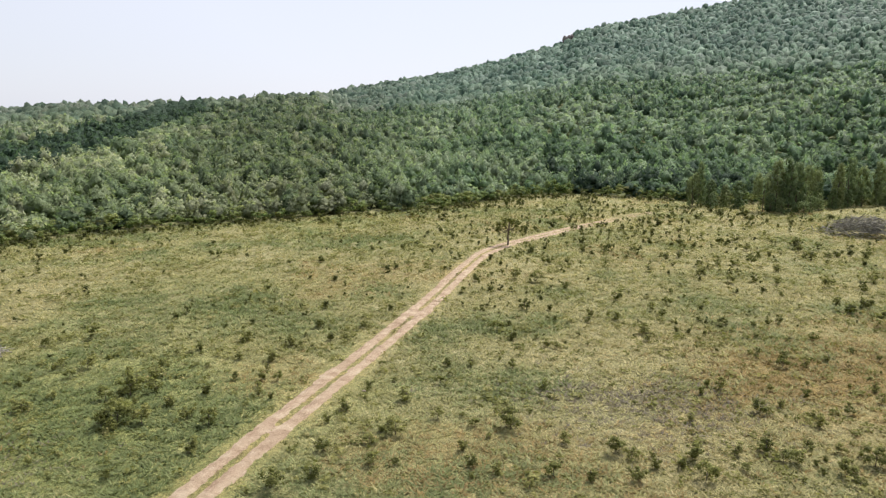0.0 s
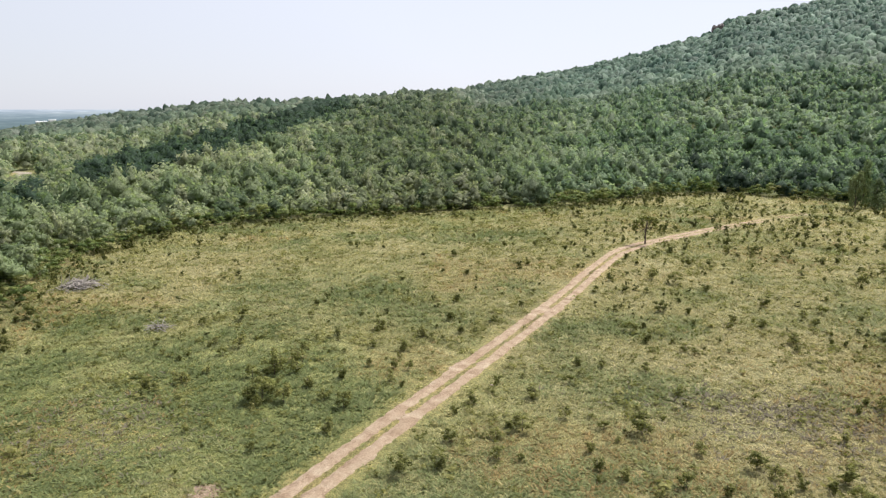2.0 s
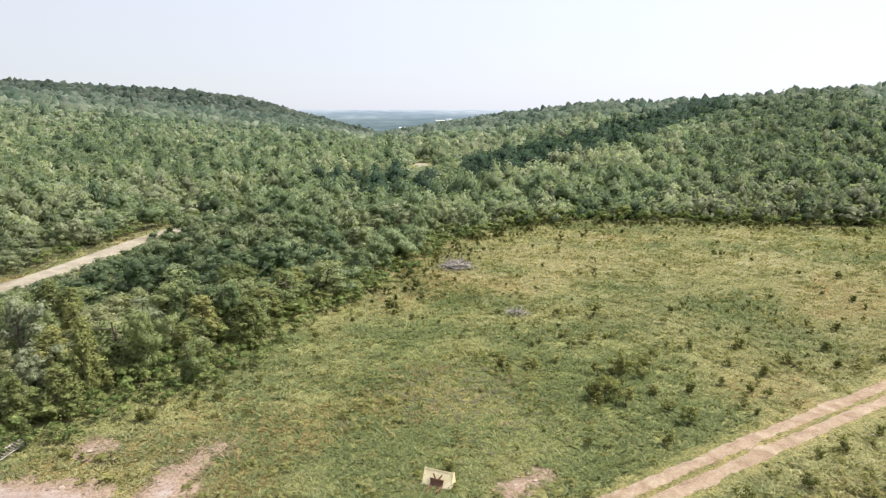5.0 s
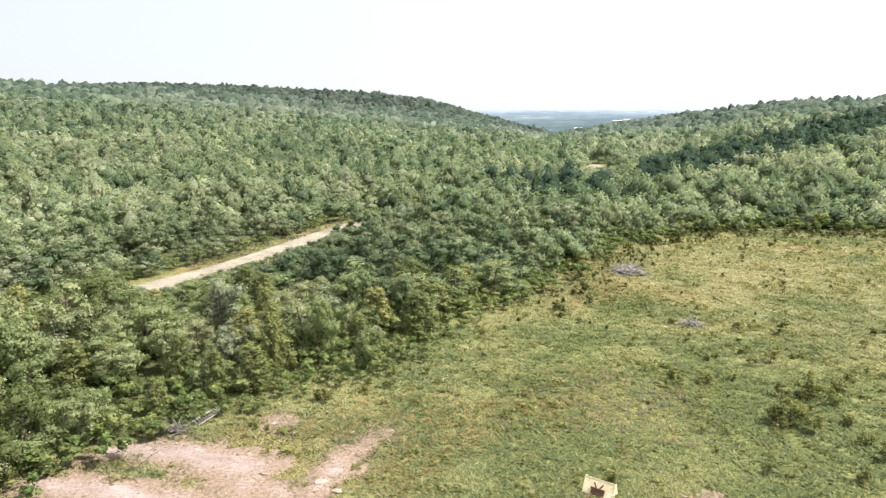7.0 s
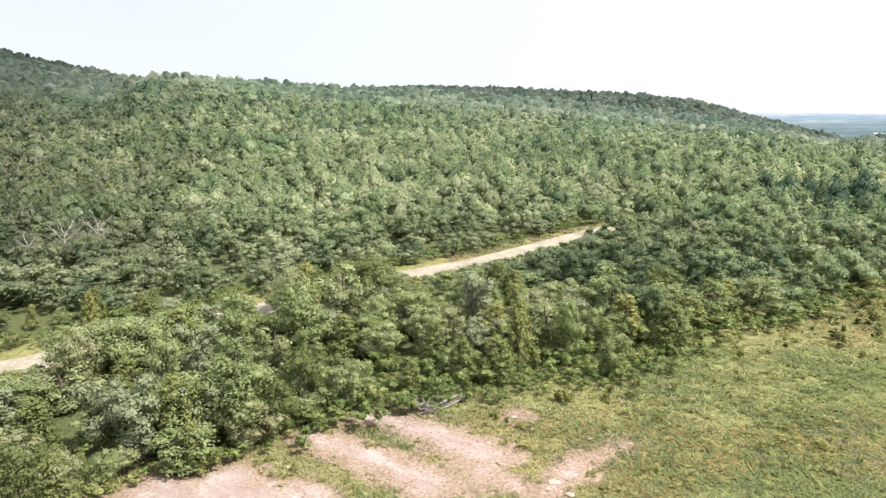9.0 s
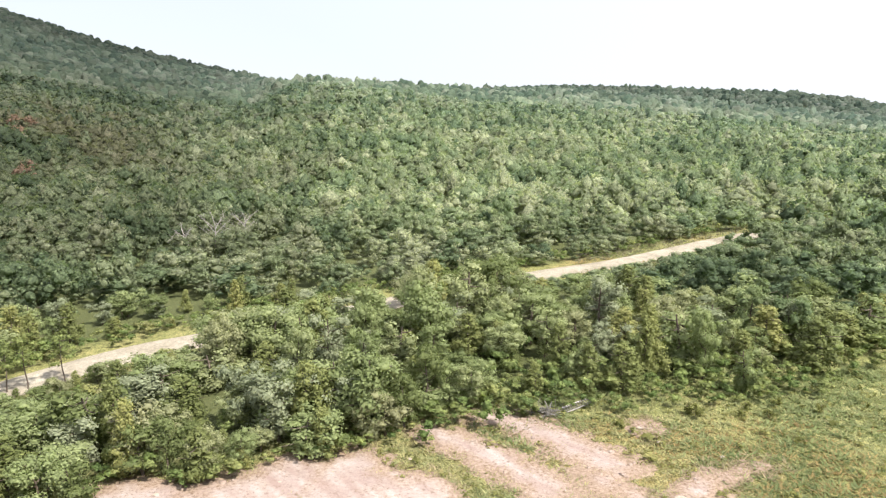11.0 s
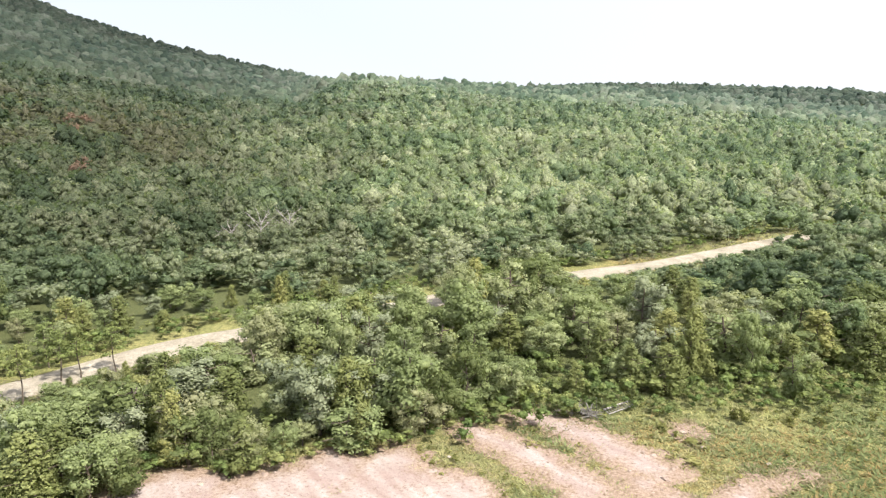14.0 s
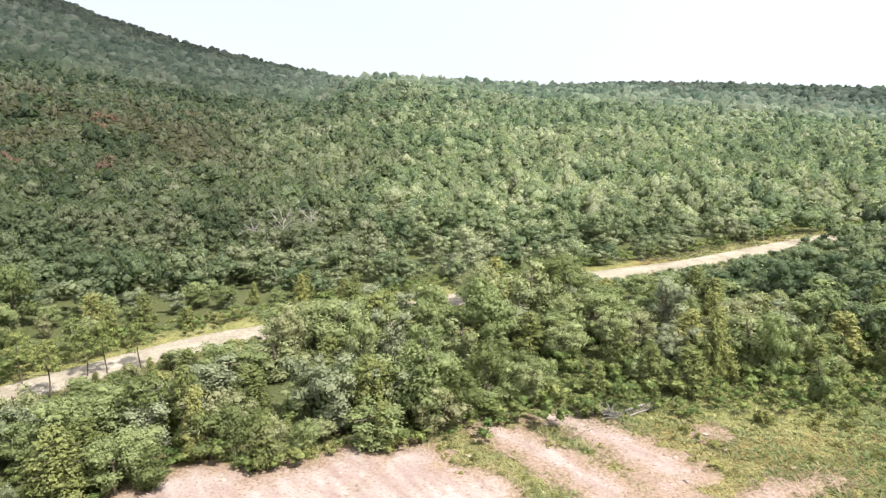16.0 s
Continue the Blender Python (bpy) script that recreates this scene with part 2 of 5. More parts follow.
def vnoise(x, y, seed=0):
    """Smooth value noise in 0..1 over arrays, one cell a unit."""
    x, y = np.asarray(x, float), np.asarray(y, float)
    xi, yi = np.floor(x).astype(np.int64), np.floor(y).astype(np.int64)
    u, v = x - xi, y - yi
    u, v = u * u * (3 - 2 * u), v * v * (3 - 2 * v)

    def h(a, b):
        n = (a * 374761393 + b * 668265263 + seed * 974634777) & 0x7FFFFFFF
        n = ((n ^ (n >> 13)) * 1274126177) & 0x7FFFFFFF
        return ((n ^ (n >> 16)) & 0xFFFF) / 65535.0
    return (h(xi, yi) * (1 - u) + h(xi + 1, yi) * u) * (1 - v) + (h(xi, yi + 1) * (1 - u) + h(xi + 1, yi + 1) * u) * v


def fbm(x, y, seed=0, octaves=3):
    s, w, total = 0, 1.0, 0
    for k in range(octaves):
        s = s + w * vnoise(x * 2**k, y * 2**k, seed + k)
        total += w
        w *= 0.5
    return s / total


# ---- lie of the land ----
# azimuth (degrees to the left of +y), elevation of the ridge line, its distance, start of the slope
MOUNTAIN = [(-180, 3, 900, 300), (-120, 6, 1300, 300), (-60, 10, 1500, 280), (-33, 9.6, 1500, 280), (-21.4, 8.15, 1450, 290),
            (-17.9, 7.65, 1450, 280), (-13.8, 7, 1450, 270), (-11.5, 6.65, 1400, 260), (-10.4, 6.3, 1400, 255), (-9.8, 5.7, 1400, 250),
            (-3.9, 4.15, 1400, 220), (0.2, 3.25, 1380, 210), (3.9, 2.6, 1350, 200), (7.4, 2.1, 1300, 195)]
VALLEY = [(9.2, 1.75, 800, 190), (10.7, 1.85, 700, 185), (14.4, 1.62, 680, 180), (17, 1.35, 700, 180), (19.8, 1.05, 740, 180),
          (23, 0.8, 900, 180), (29.4, 0.76, 1000, 200), (33.2, -0.05, 1200, 250), (36, -0.4, 1300, 300), (40, -0.95, 1450, 300),
          (42, -1.3, 1550, 300), (45, -1.85, 1700, 300), (47, -1.85, 1720, 350), (48.5, -1.4, 1650, 340)]
WEST_HILL = [(50, -0.7, 1500, 330), (53, -0.4, 1300, 320), (56.5, -0.1, 1150, 300), (60.6, 0.4, 1050, 270), (68, 1.25, 1000, 240),
             (75, 1.85, 980, 220), (82, 2, 900, 210), (86, 2.2, 820, 205), (90, 2.45, 750, 200), (95, 2.85, 700, 200),
             (98.5, 2.65, 720, 210), (101, 2.8, 1300, 220), (104, 3.4, 1450, 240), (107.2, 4.1, 1500, 250), (111, 5, 1550, 250),
             (115.5, 6.3, 1580, 250), (119, 7.5, 1600, 250), (130, 9.5, 1600, 250), (180, 3, 900, 300)]
# the higher ridge behind, beyond the valley's left side: azimuth, elevation
BEHIND = [(45, -3.5), (46.5, -2.0), (48.1, -1.35), (50, -0.7), (51.8, -0.15), (53.6, 0.35), (55.6, 0.92), (60, 1.42), (68.6, 1.87), (75.8, 2.1), (82, 1.9), (90, 1.2), (97, 0)]
B_AZ, B_EL, B_FAR = np.array([b[0] for b in BEHIND], float), np.array([b[1] for b in BEHIND], float), 1650.0
R_AZ, R_EL, R_FAR, R_NEAR = (np.array(c, float) for c in zip(*(MOUNTAIN + VALLEY + WEST_HILL)))
CLEARING = np.array([(-12, -50), (-28, -29), (-39, -23.5), (-43.5, -14), (-48, -4.5), (-51.5, 3), (-55, 9), (-57, 16), (-56, 26), (-57, 35), (-62, 44), (-65.5, 53),
                     (-68, 64), (-76, 80), (-84, 98), (-87, 115), (-85, 134), (-75, 147), (-50, 165), (-27, 179), (-3, 190), (13, 208),
                     (24, 222), (46, 230), (70, 217), (95, 206), (140, 214), (200, 200), (210, 40), (120, -90), (20, -110)], float)
GRAVEL_LINE = np.array([(-20, -82), (-42, -57), (-61, -38.3), (-72, -29), (-78, -20.5), (-87.5, -5.7), (-93.5, 2.5), (-107.5, 25.4),
                        (-116, 41.4), (-136, 68.6), (-150, 95), (-172, 140), (-205, 208), (-226, 250), (-240, 262), (-275, 268)], float)
TRACK_LINE = np.array([(-36, -4), (-30, 8), (-24.5, 18), (-20, 31), (-16.7, 42.5), (-13.3, 54.2), (-8.5, 69.9), (-1.8, 92.8), (5.8, 122), (9.3, 131), (14.5, 139.5), (27.7, 156.2),
                       (45.7, 176.8), (55, 186)], float)


def smooth_line(p, n=12):
    """A smooth curve through the corners of p."""
    q = np.vstack([2 * p[0] - p[1], p, 2 * p[-1] - p[-2]])
    out = []
    for i in range(1, len(q) - 2):
        for k in range(n):
            s = k / n
            a, b, c, d = q[i - 1], q[i], q[i + 1], q[i + 2]
            out.append(0.5 * (2 * b + (c - a) * s + (2 * a - 5 * b + 4 * c - d) * s**2 + (3 * b - a - 3 * c + d) * s**3))
    return np.array(out + [p[-1]])


LUSH_PATH = np.array([(-46, 47), (-51, 56), (-57, 70), (-60, 79)], float)  # a green run in the grass
GRAVEL_PATH, TRACK_PATH = smooth_line(GRAVEL_LINE), smooth_line(TRACK_LINE)


def line_distance(x, y, line):
    best = np.full(np.shape(x), 1e9)
    for (ax, ay), (bx, by) in zip(line[:-1], line[1:]):
        dx, dy = bx - ax, by - ay
        s = np.clip(((x - ax) * dx + (y - ay) * dy) / (dx * dx + dy * dy + 1e-9), 0, 1)
        best = np.minimum(best, np.hypot(x - ax - s * dx, y - ay - s * dy))
    return best


def outside(x, y):
    """Metres outside the edge of the clearing; negative in it."""
    x, y = np.asarray(x, float), np.asarray(y, float)
    inside = np.zeros(x.shape, bool)
    ring = np.vstack([CLEARING, CLEARING[:1]])
    for (ax, ay), (bx, by) in zip(ring[:-1], ring[1:]):
        cross = (ay > y) != (by > y)
        inside ^= cross & (x < (bx - ax) * (y - ay) / (by - ay + 1e-12) + ax)
    d = line_distance(x, y, ring)
    return np.where(inside, -d, d)


def polar(x, y):
    return np.degrees(np.arctan2(-np.asarray(x), np.asarray(y))), np.hypot(x, y)


def ease(u):
    u = np.clip(u, 0, 1)
    return u * u * (3 - 2 * u)


def land(x, y):
    """Height of the ground."""
    az, r = polar(x, y)
    el, far, near = np.interp(az, R_AZ, R_EL), np.interp(az, R_AZ, R_FAR), np.interp(az, R_AZ, R_NEAR)
    top = HEIGHT + far * np.tan(np.radians(el)) - np.interp(far, [700, 1400], [8.0, 4.0])
    u = (r - near) / (far - near)
    shape = np.where(u < 1, np.clip(u, 0, 1) ** 1.2, np.maximum(1 - 0.6 * (u - 1), 0.0))
    z = top * shape
    z = z + ease((r - 250) / 500) * 9.0 * (fbm(x / 170, y / 170, 3) - 0.5) * np.clip(1.6 - u, 0, 1)
    back = HEIGHT + B_FAR * np.tan(np.radians(np.interp(az, B_AZ, B_EL, -6, -6))) - 5
    z = np.maximum(z, np.where(r > 1150, back * ease((r - 1150) / (B_FAR - 1150)) - 60 * (1 - ease((r - 1150) / 200)), -999))
    z = z + 6 * ease((r - 1765) / 20) * ease((2100 - r) / 200) * ease((8 - np.abs(az - 43)) / 3)
    z = z + 0.5 * (fbm(x / 22, y / 22, 7) - 0.5)
    return z


def zones(x, y):
    """How dry, rusty and greyed the meadow is from place to place."""
    dry = 0.38 + 0.3 * ease((x + 50) / 90) + 0.04 * ease((y - 90) / 60) - 0.08 * ease((-x - 5) / 25) * ease((60 - y) / 25)
    dry = dry + 0.25 * np.exp(-((x + 62) ** 2 / 14**2 + (y - 92) ** 2 / 30**2))
    dry = dry + 0.55 * (fbm(x / 24, y / 24, 17) - 0.5)
    dry = dry - 0.5 * np.exp(-((x + 31) ** 2 / 15**2 + (y - 50) ** 2 / 20**2)) + 0.25 * np.exp(-((x + 50) ** 2 / 9**2 + (y - 24) ** 2 / 14**2))
    dry = dry - 0.22 * ease((-x - 22) / 20) * ease((95 - y) / 30)
    dry = dry - 0.1 * ease((10 - line_distance(x, y, GRAVEL_PATH)) / 3)
    dry = dry - 0.55 * np.exp(-line_distance(x, y, LUSH_PATH) ** 2 / 2.2**2)
    wide = fbm(x / 16, y / 16, 15)
    rust = 0.8 * np.exp(-((x - 38) ** 2 / 15**2 + (y - 62) ** 2 / 16**2)) * (0.5 + wide) + 0.35 * np.exp(-((x + 38) ** 2 / 7**2 + (y - 44) ** 2 / 8**2))
    rust = rust + 0.5 * ease((wide - 0.58) / 0.14)
    grey = np.exp(-((x - 18) ** 2 / 8**2 + (y - 58) ** 2 / 6**2)) + 0.5 * np.exp(-((x + 36) ** 2 / 6**2 + (y - 46) ** 2 / 5**2))
    return dry, rust, grey


def terrain():
    az = np.concatenate([np.arange(-180, -46, 4.0), np.arange(-46, 138, 0.6), np.arange(138, 180, 4.0)])
    rr = np.concatenate([[1.5], np.geomspace(4, 30, 14), np.geomspace(32, 4800, 118)])
    a, r = np.meshgrid(np.radians(az), rr)
    x, y = -np.sin(a) * r, np.cos(a) * r
    z = land(x, y)
    v = np.c_[x.ravel(), y.ravel(), z.ravel()]
    n, k = len(az), len(rr)
    i, j = np.meshgrid(np.arange(k - 1), np.arange(n), indexing="ij")
    jn = (j + 1) % n
    f = np.c_[(i * n + j).ravel(), (i * n + jn).ravel(), ((i + 1) * n + jn).ravel(), ((i + 1) * n + j).ravel()]
    f = f[:, ::-1]
    me = bpy.data.meshes.new("ground")
    cap = len(v)
    v = np.vstack([v, [[0, 0, float(land(np.array([0.0]), np.array([0.0]))[0])]]])
    me.from_pydata(v.tolist(), [], f.tolist() + [(cap, int(q), int((q + 1) % n)) for q in range(n)])
    d = outside(v[:, 0], v[:, 1])
    x, y = v[:, 0], v[:, 1]
    pa, pr = polar(x, y)
    dry, rust, grey = zones(x, y)
    rust = rust + 0.3 * ease((9 - line_distance(x, y, GRAVEL_PATH)) / 2)
    rust = rust + 0.9 * ease((clay_field(x, y) + 2.2) / 1.6)
    rust = rust + 0.7 * ease((3.5 - line_distance(x, y, TRACK_PATH)) / 2.5)
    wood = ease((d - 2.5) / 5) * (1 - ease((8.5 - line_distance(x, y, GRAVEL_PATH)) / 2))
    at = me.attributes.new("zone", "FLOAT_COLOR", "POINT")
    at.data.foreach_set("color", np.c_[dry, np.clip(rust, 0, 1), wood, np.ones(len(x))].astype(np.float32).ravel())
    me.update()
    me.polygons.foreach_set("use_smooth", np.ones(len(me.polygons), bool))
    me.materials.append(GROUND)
    return tagged(new("ground", me), "uneven grassy meadow ringed by wooded hills", "ground", kind="structure")


# bare strips: from, to, half width
STROKES = [((-37, -19, -40.5, -17.5), 4.0), ((-39, -14, -42.5, -10), 3.0), ((-41, -9, -46, -7), 2.4), ((-43, -5, -47, -3), 2.0), ((-38, -8, -41, -2), 4.0), ((-38, 0, -42, 1), 2.6),
           ((-52, 2.6, -50, 4.6), 0.9), ((-50, 4.6, -46.5, 7.9), 1.35), ((-46.5, 7.9, -42.5, 10.6), 1.3),
           ((-54.6, 7.6, -53, 10), 1.15), ((-53, 10, -49.4, 12.8), 1.5), ((-49.4, 12.8, -45.6, 15.6), 1.35), ((-44.6, 26.4, -43.6, 22.8), 0.5), ((-43.6, 22.8, -41.4, 20.2), 0.85),
           ((-41.4, 20.2, -39.4, 17.2), 0.7), ((-44.4, 13.4, -40.7, 16.4), 0.75), ((-24.3, 35.6, -24.0, 37.9), 0.3), ((-51.6, 19.9, -50.6, 20.6), 0.45)]


def clay_field(x, y):
    best = np.full(x.shape, -9.0)
    for (ax, ay, bx, by), r in STROKES:
        best = np.maximum(best, r * 1.2 - line_distance(x, y, np.array([(ax, ay), (bx, by)])))
    return best - 1.9 * (fbm(x / 2.2, y / 2.2, 41, 4) - 0.4) - 1.1 * (fbm(x / 0.7, y / 0.7, 47, 2) - 0.45)


terrain()


def sheet(name, x0, x1, y0, y1, step, field, lift, material, label, category, inner=None):
    """Bare ground where field is over 0: a gently raised sheet whose rim dips under the grass."""
    x, y = np.meshgrid(np.arange(x0, x1, step), np.arange(y0, y1, step))
    e = field(x, y)
    h = lift(x, y, e)
    z = land(x, y) + h
    n = x.shape[1]
    keep = (e[:-1, :-1] > -0.35) | (e[1:, 1:] > -0.35) | (e[1:, :-1] > -0.35) | (e[:-1, 1:] > -0.35)
    i, j = np.nonzero(keep)
    f = np.c_[i * n + j, i * n + j + 1, (i + 1) * n + j + 1, (i + 1) * n + j]
    used, f = np.unique(f, return_inverse=True)
    f = f.reshape(-1, 4)
    v = np.c_[x.ravel(), y.ravel(), z.ravel()][used]
    tint = None if inner is None else np.repeat(np.clip(inner(v[:, 0], v[:, 1]), 0, 1)[:, None], 3, 1)
    return tagged(new(name, tri_mesh(name, v, f, material, tint, smooth=True)), label, category, kind="structure")


def strip(name, line, half, profile, step, cross, material, label, category, wobble=0.3):
    """A road along a line, with a cross profile of heights over the ground."""
    seg = np.r_[0, np.cumsum(np.hypot(*np.diff(line, axis=0).T))]
    s = np.arange(0, seg[-1], step)
    px, py = np.interp(s, seg, line[:, 0]), np.interp(s, seg, line[:, 1])
    tx, ty = np.gradient(px), np.gradient(py)
    ln = np.hypot(tx, ty)
    nx, ny = -ty / ln, tx / ln
    w = np.linspace(-1, 1, cross)
    edge = half * (1 + wobble * (fbm(s / 3.0, s * 0, 11)[:, None] - 0.5) * np.sign(w)[None])
    x, y = px[:, None] + nx[:, None] * w * edge, py[:, None] + ny[:, None] * w * edge
    z = land(x, y) + profile(w)[None] + 0.03 * (fbm(x / 0.8, y / 0.8, 5) - 0.5)
    n = cross
    i, j = np.meshgrid(np.arange(len(s) - 1), np.arange(n - 1), indexing="ij")
    f = np.c_[(i * n + j).ravel(), (i * n + j + 1).ravel(), ((i + 1) * n + j + 1).ravel(), ((i + 1) * n + j).ravel()]
    return tagged(new(name, tri_mesh(name, np.c_[x.ravel(), y.ravel(), z.ravel()], f[:, ::-1], material, smooth=True)), label, category, kind="structure")


strip("gravel_road", GRAVEL_PATH, 2.9, lambda w: 0.22 - 0.3 * np.abs(w) ** 4, 1.5, 9, GRAVEL,
      "pale gravel road running through young woodland", "road", 0.1)


def rut_field(x, y):
    """Two wheel ruts with a grassy hump between them."""
    d = line_distance(x, y, TRACK_PATH)
    n = fbm(x / 1.6, y / 1.6, 21) - 0.5
    return 0.6 - np.abs(d - 0.9) - 0.14 * n - 0.3 * (fbm(x / 0.45, y / 0.45, 25, 2) - 0.5) + 0.3 * ease((fbm(x / 3.5, y / 3.5, 23) - 0.6) / 0.15) - 0.9 * ease((y - 150) / 35) * fbm(x / 4, y / 4, 27)


for y0, y1, x0, x1, step in ((-4, 70, -38, -5, 0.22), (70, 140, -11, 18, 0.35), (140, 207, 12, 80, 0.6)):
    sheet("dirt_track", x0, x1, y0, y1 + step, step, rut_field,
          lambda x, y, e: 0.16 * np.clip(e, -0.35, 0.5) + 0.03 * (fbm(x / 0.7, y / 0.7, 31) - 0.5), TRACK,
          "sandy two-rut vehicle track crossing the meadow", "track")

sheet("bare_soil", -59, -20, -31, 40, 0.24, lambda x, y: clay_field(x, y) + 1.1,
      lambda x, y, e: 0.09 * np.clip(e, -0.35, 1.4) + 0.12 * (fbm(x / 1.8, y / 1.8, 43) - 0.5) + 0.05 * (fbm(x / 0.5, y / 0.5, 44, 2) - 0.5), CLAY,
      "scraped pinkish clay bank with ragged grassy edges", "bare soil",
      inner=lambda x, y: 0.35 + 0.45 * clay_field(x, y))

# ---- plants: templates ----
PHI = (1 + 5**0.5) / 2
ICO_V = np.array([(-1, PHI, 0), (1, PHI, 0), (-1, -PHI, 0), (1, -PHI, 0), (0, -1, PHI), (0, 1, PHI), (0, -1, -PHI), (0, 1, -PHI),
                  (PHI, 0, -1), (PHI, 0, 1), (-PHI, 0, -1), (-PHI, 0, 1)]) / math.hypot(1, PHI)
ICO_F = np.array([(0, 11, 5), (0, 5, 1), (0, 1, 7), (0, 7, 10), (0, 10, 11), (1, 5, 9), (5, 11, 4), (11, 10, 2), (10, 7, 6), (7, 1, 8),
                  (3, 9, 4), (3, 4, 2), (3, 2, 6), (3, 6, 8), (3, 8, 9), (4, 9, 5), (2, 4, 11), (6, 2, 10), (8, 6, 7), (9, 8, 1)])


OCTA_V = np.array([(1, 0, 0), (0, 1, 0), (-1, 0, 0), (0, -1, 0), (0, 0, 1), (0, 0, -1)], float)
OCTA_F = np.array([(0, 1, 4), (1, 2, 4), (2, 3, 4), (3, 0, 4), (1, 0, 5), (2, 1, 5), (3, 2, 5), (0, 3, 5)])


def unit(v):
    return v / (np.linalg.norm(v, axis=-1, keepdims=True) + 1e-9)


def rhombi(at, normal, length, width, rng):
    """Leaf sprays: four-cornered blades at the places, facing along the normals."""
    n = len(at)
    a = unit(np.cross(normal, rng.normal(size=(n, 3))))
    b = np.cross(normal, a)
    l, w = length[:, None] * a, width[:, None] * b
    bend = 0.25 * length[:, None] * normal
    v = np.stack([at - l * 0.5 - bend, at + w * 0.5 + l * 0.1, at + l * 0.5 - bend, at - w * 0.5 + l * 0.05], 1).reshape(-1, 3)
    k = np.arange(n)[:, None] * 4
    f = np.stack([np.c_[k, k + 2, k + 1], np.c_[k, k + 3, k + 2]], 1).reshape(-1, 3)
    return v, f


def sprays(at, normal, length, width, rng):
    """One three-cornered leaf spray at each place."""
    v, f = rhombi(at, normal, length, width, rng)
    v = v.reshape(-1, 4, 3)[:, [0, 3, 1]].reshape(-1, 3)
    return v, np.arange(len(v)).reshape(-1, 3)


def join(pieces):
    v, f, n = [], [], 0
    for pv, pf in pieces:
        v.append(pv)
        f.append(pf + n)
        n += len(pv)
    return np.vstack(v), np.vstack(f)


def clump_centres(kind, count, rng):
    """Places and sizes of leaf clumps in a plant one metre high."""
    out = []
    if kind == "oak":
        spread, base = rng.uniform(0.36, 0.5), rng.uniform(-0.02, 0.1)
        mid, tall = (1 + base) / 2, (1 - base) / 2
        for _ in range(count):
            d = unit(rng.normal(size=3) * (1, 1, 0.9) + (0, 0, 0.25))
            q = rng.uniform(0.45, 0.9)
            out.append((d * (spread * q, spread * q, tall * q) + (0, 0, mid), rng.uniform(0.22, 0.42) * spread * (30 / (count + 8)) ** 0.25))
    elif kind == "bush":  # several uneven stems' worth of leaves, from the ground up
        tips = [(rng.uniform(0, 6.28), rng.uniform(0.1, 0.32), rng.uniform(0.55, 0.95)) for _ in range(5)]
        for k in range(count):
            a, q, top = tips[k % 5]
            u = rng.uniform(0.15, 1.0)
            out.append((np.array((math.cos(a) * q * u, math.sin(a) * q * u, top * u)) + rng.normal(size=3) * (0.06, 0.06, 0.03), rng.uniform(0.09, 0.16) * (16 / count) ** 0.25))
    elif kind == "pine":
        bare = rng.uniform(0.42, 0.55)
        for k in range(count):
            h = bare + (0.96 - bare) * (k + 0.5) / count
            w = 0.27 * math.sin(math.pi * min(1, 0.25 + 0.72 * (h - bare) / (1 - bare))) + 0.03
            a = k * 2.4 + rng.uniform(-0.4, 0.4)
            q = w * rng.uniform(0.35, 0.95)
            out.append((np.array((math.cos(a) * q, math.sin(a) * q, h + rng.uniform(-0.03, 0.03))), rng.uniform(0.075, 0.115) * (16 / count) ** 0.3))
    else:  # a full, narrow crown down to the ground
        for k in range(count):
            h = 0.08 + 0.86 * (k + 0.5) / count
            w = 0.3 * (1 - h) ** 0.7 + 0.04
            a = k * 2.4 + rng.uniform(-0.5, 0.5)
            q = w * rng.uniform(0.3, 0.85)
            out.append((np.array((math.cos(a) * q, math.sin(a) * q, h)), (0.085 + 0.06 * (1 - h)) * (20 / count) ** 0.3))
    return out


def crown(kind, clumps, leaves, size, rng, core=0.7, soft=0.7):
    """Foliage of a plant one metre high: clumps of leaf sprays, thickest on their upper, outer sides, over a shaded
    heart; also the normals, which lean towards the roundness of the clumps."""
    centres = clump_centres(kind, clumps, rng)
    pieces, normals = [], []
    flat = 0.55 if kind == "pine" else 0.8
    for c, r in centres:
        pieces.append((c + ICO_V * r * core * (1, 1, flat) * rng.uniform(0.6, 1.1, (12, 1)), ICO_F))
        normals.append(ICO_V)
    size_of = np.array([r for _, r in centres])
    pick = rng.choice(len(centres), leaves, p=size_of**2 / (size_of**2).sum())
    cc, rr = np.array([c for c, _ in centres])[pick], size_of[pick]
    d = unit(rng.normal(size=(leaves, 3)) + (0, 0, 0.5))
    at = cc + d * rr[:, None] * rng.uniform(0.66, 1.2, (leaves, 1)) * (1, 1, flat)
    nrm = unit(d + (0, 0, 0.45) + rng.normal(size=(leaves, 3)) * 0.4)
    ln = size * rng.uniform(0.6, 1.4, leaves)
    pieces.append(sprays(at, nrm, ln, ln * (0.35 if kind == "pine" else 0.8), rng))
    whole = unit(at - (0, 0, 0.45))
    normals.append(np.repeat(unit(soft * (d + 0.3 * whole) + (1 - soft) * nrm + (0, 0, 0.1)), 3, 0))
    v, f = join(pieces)
    return v, f, np.vstack(normals)


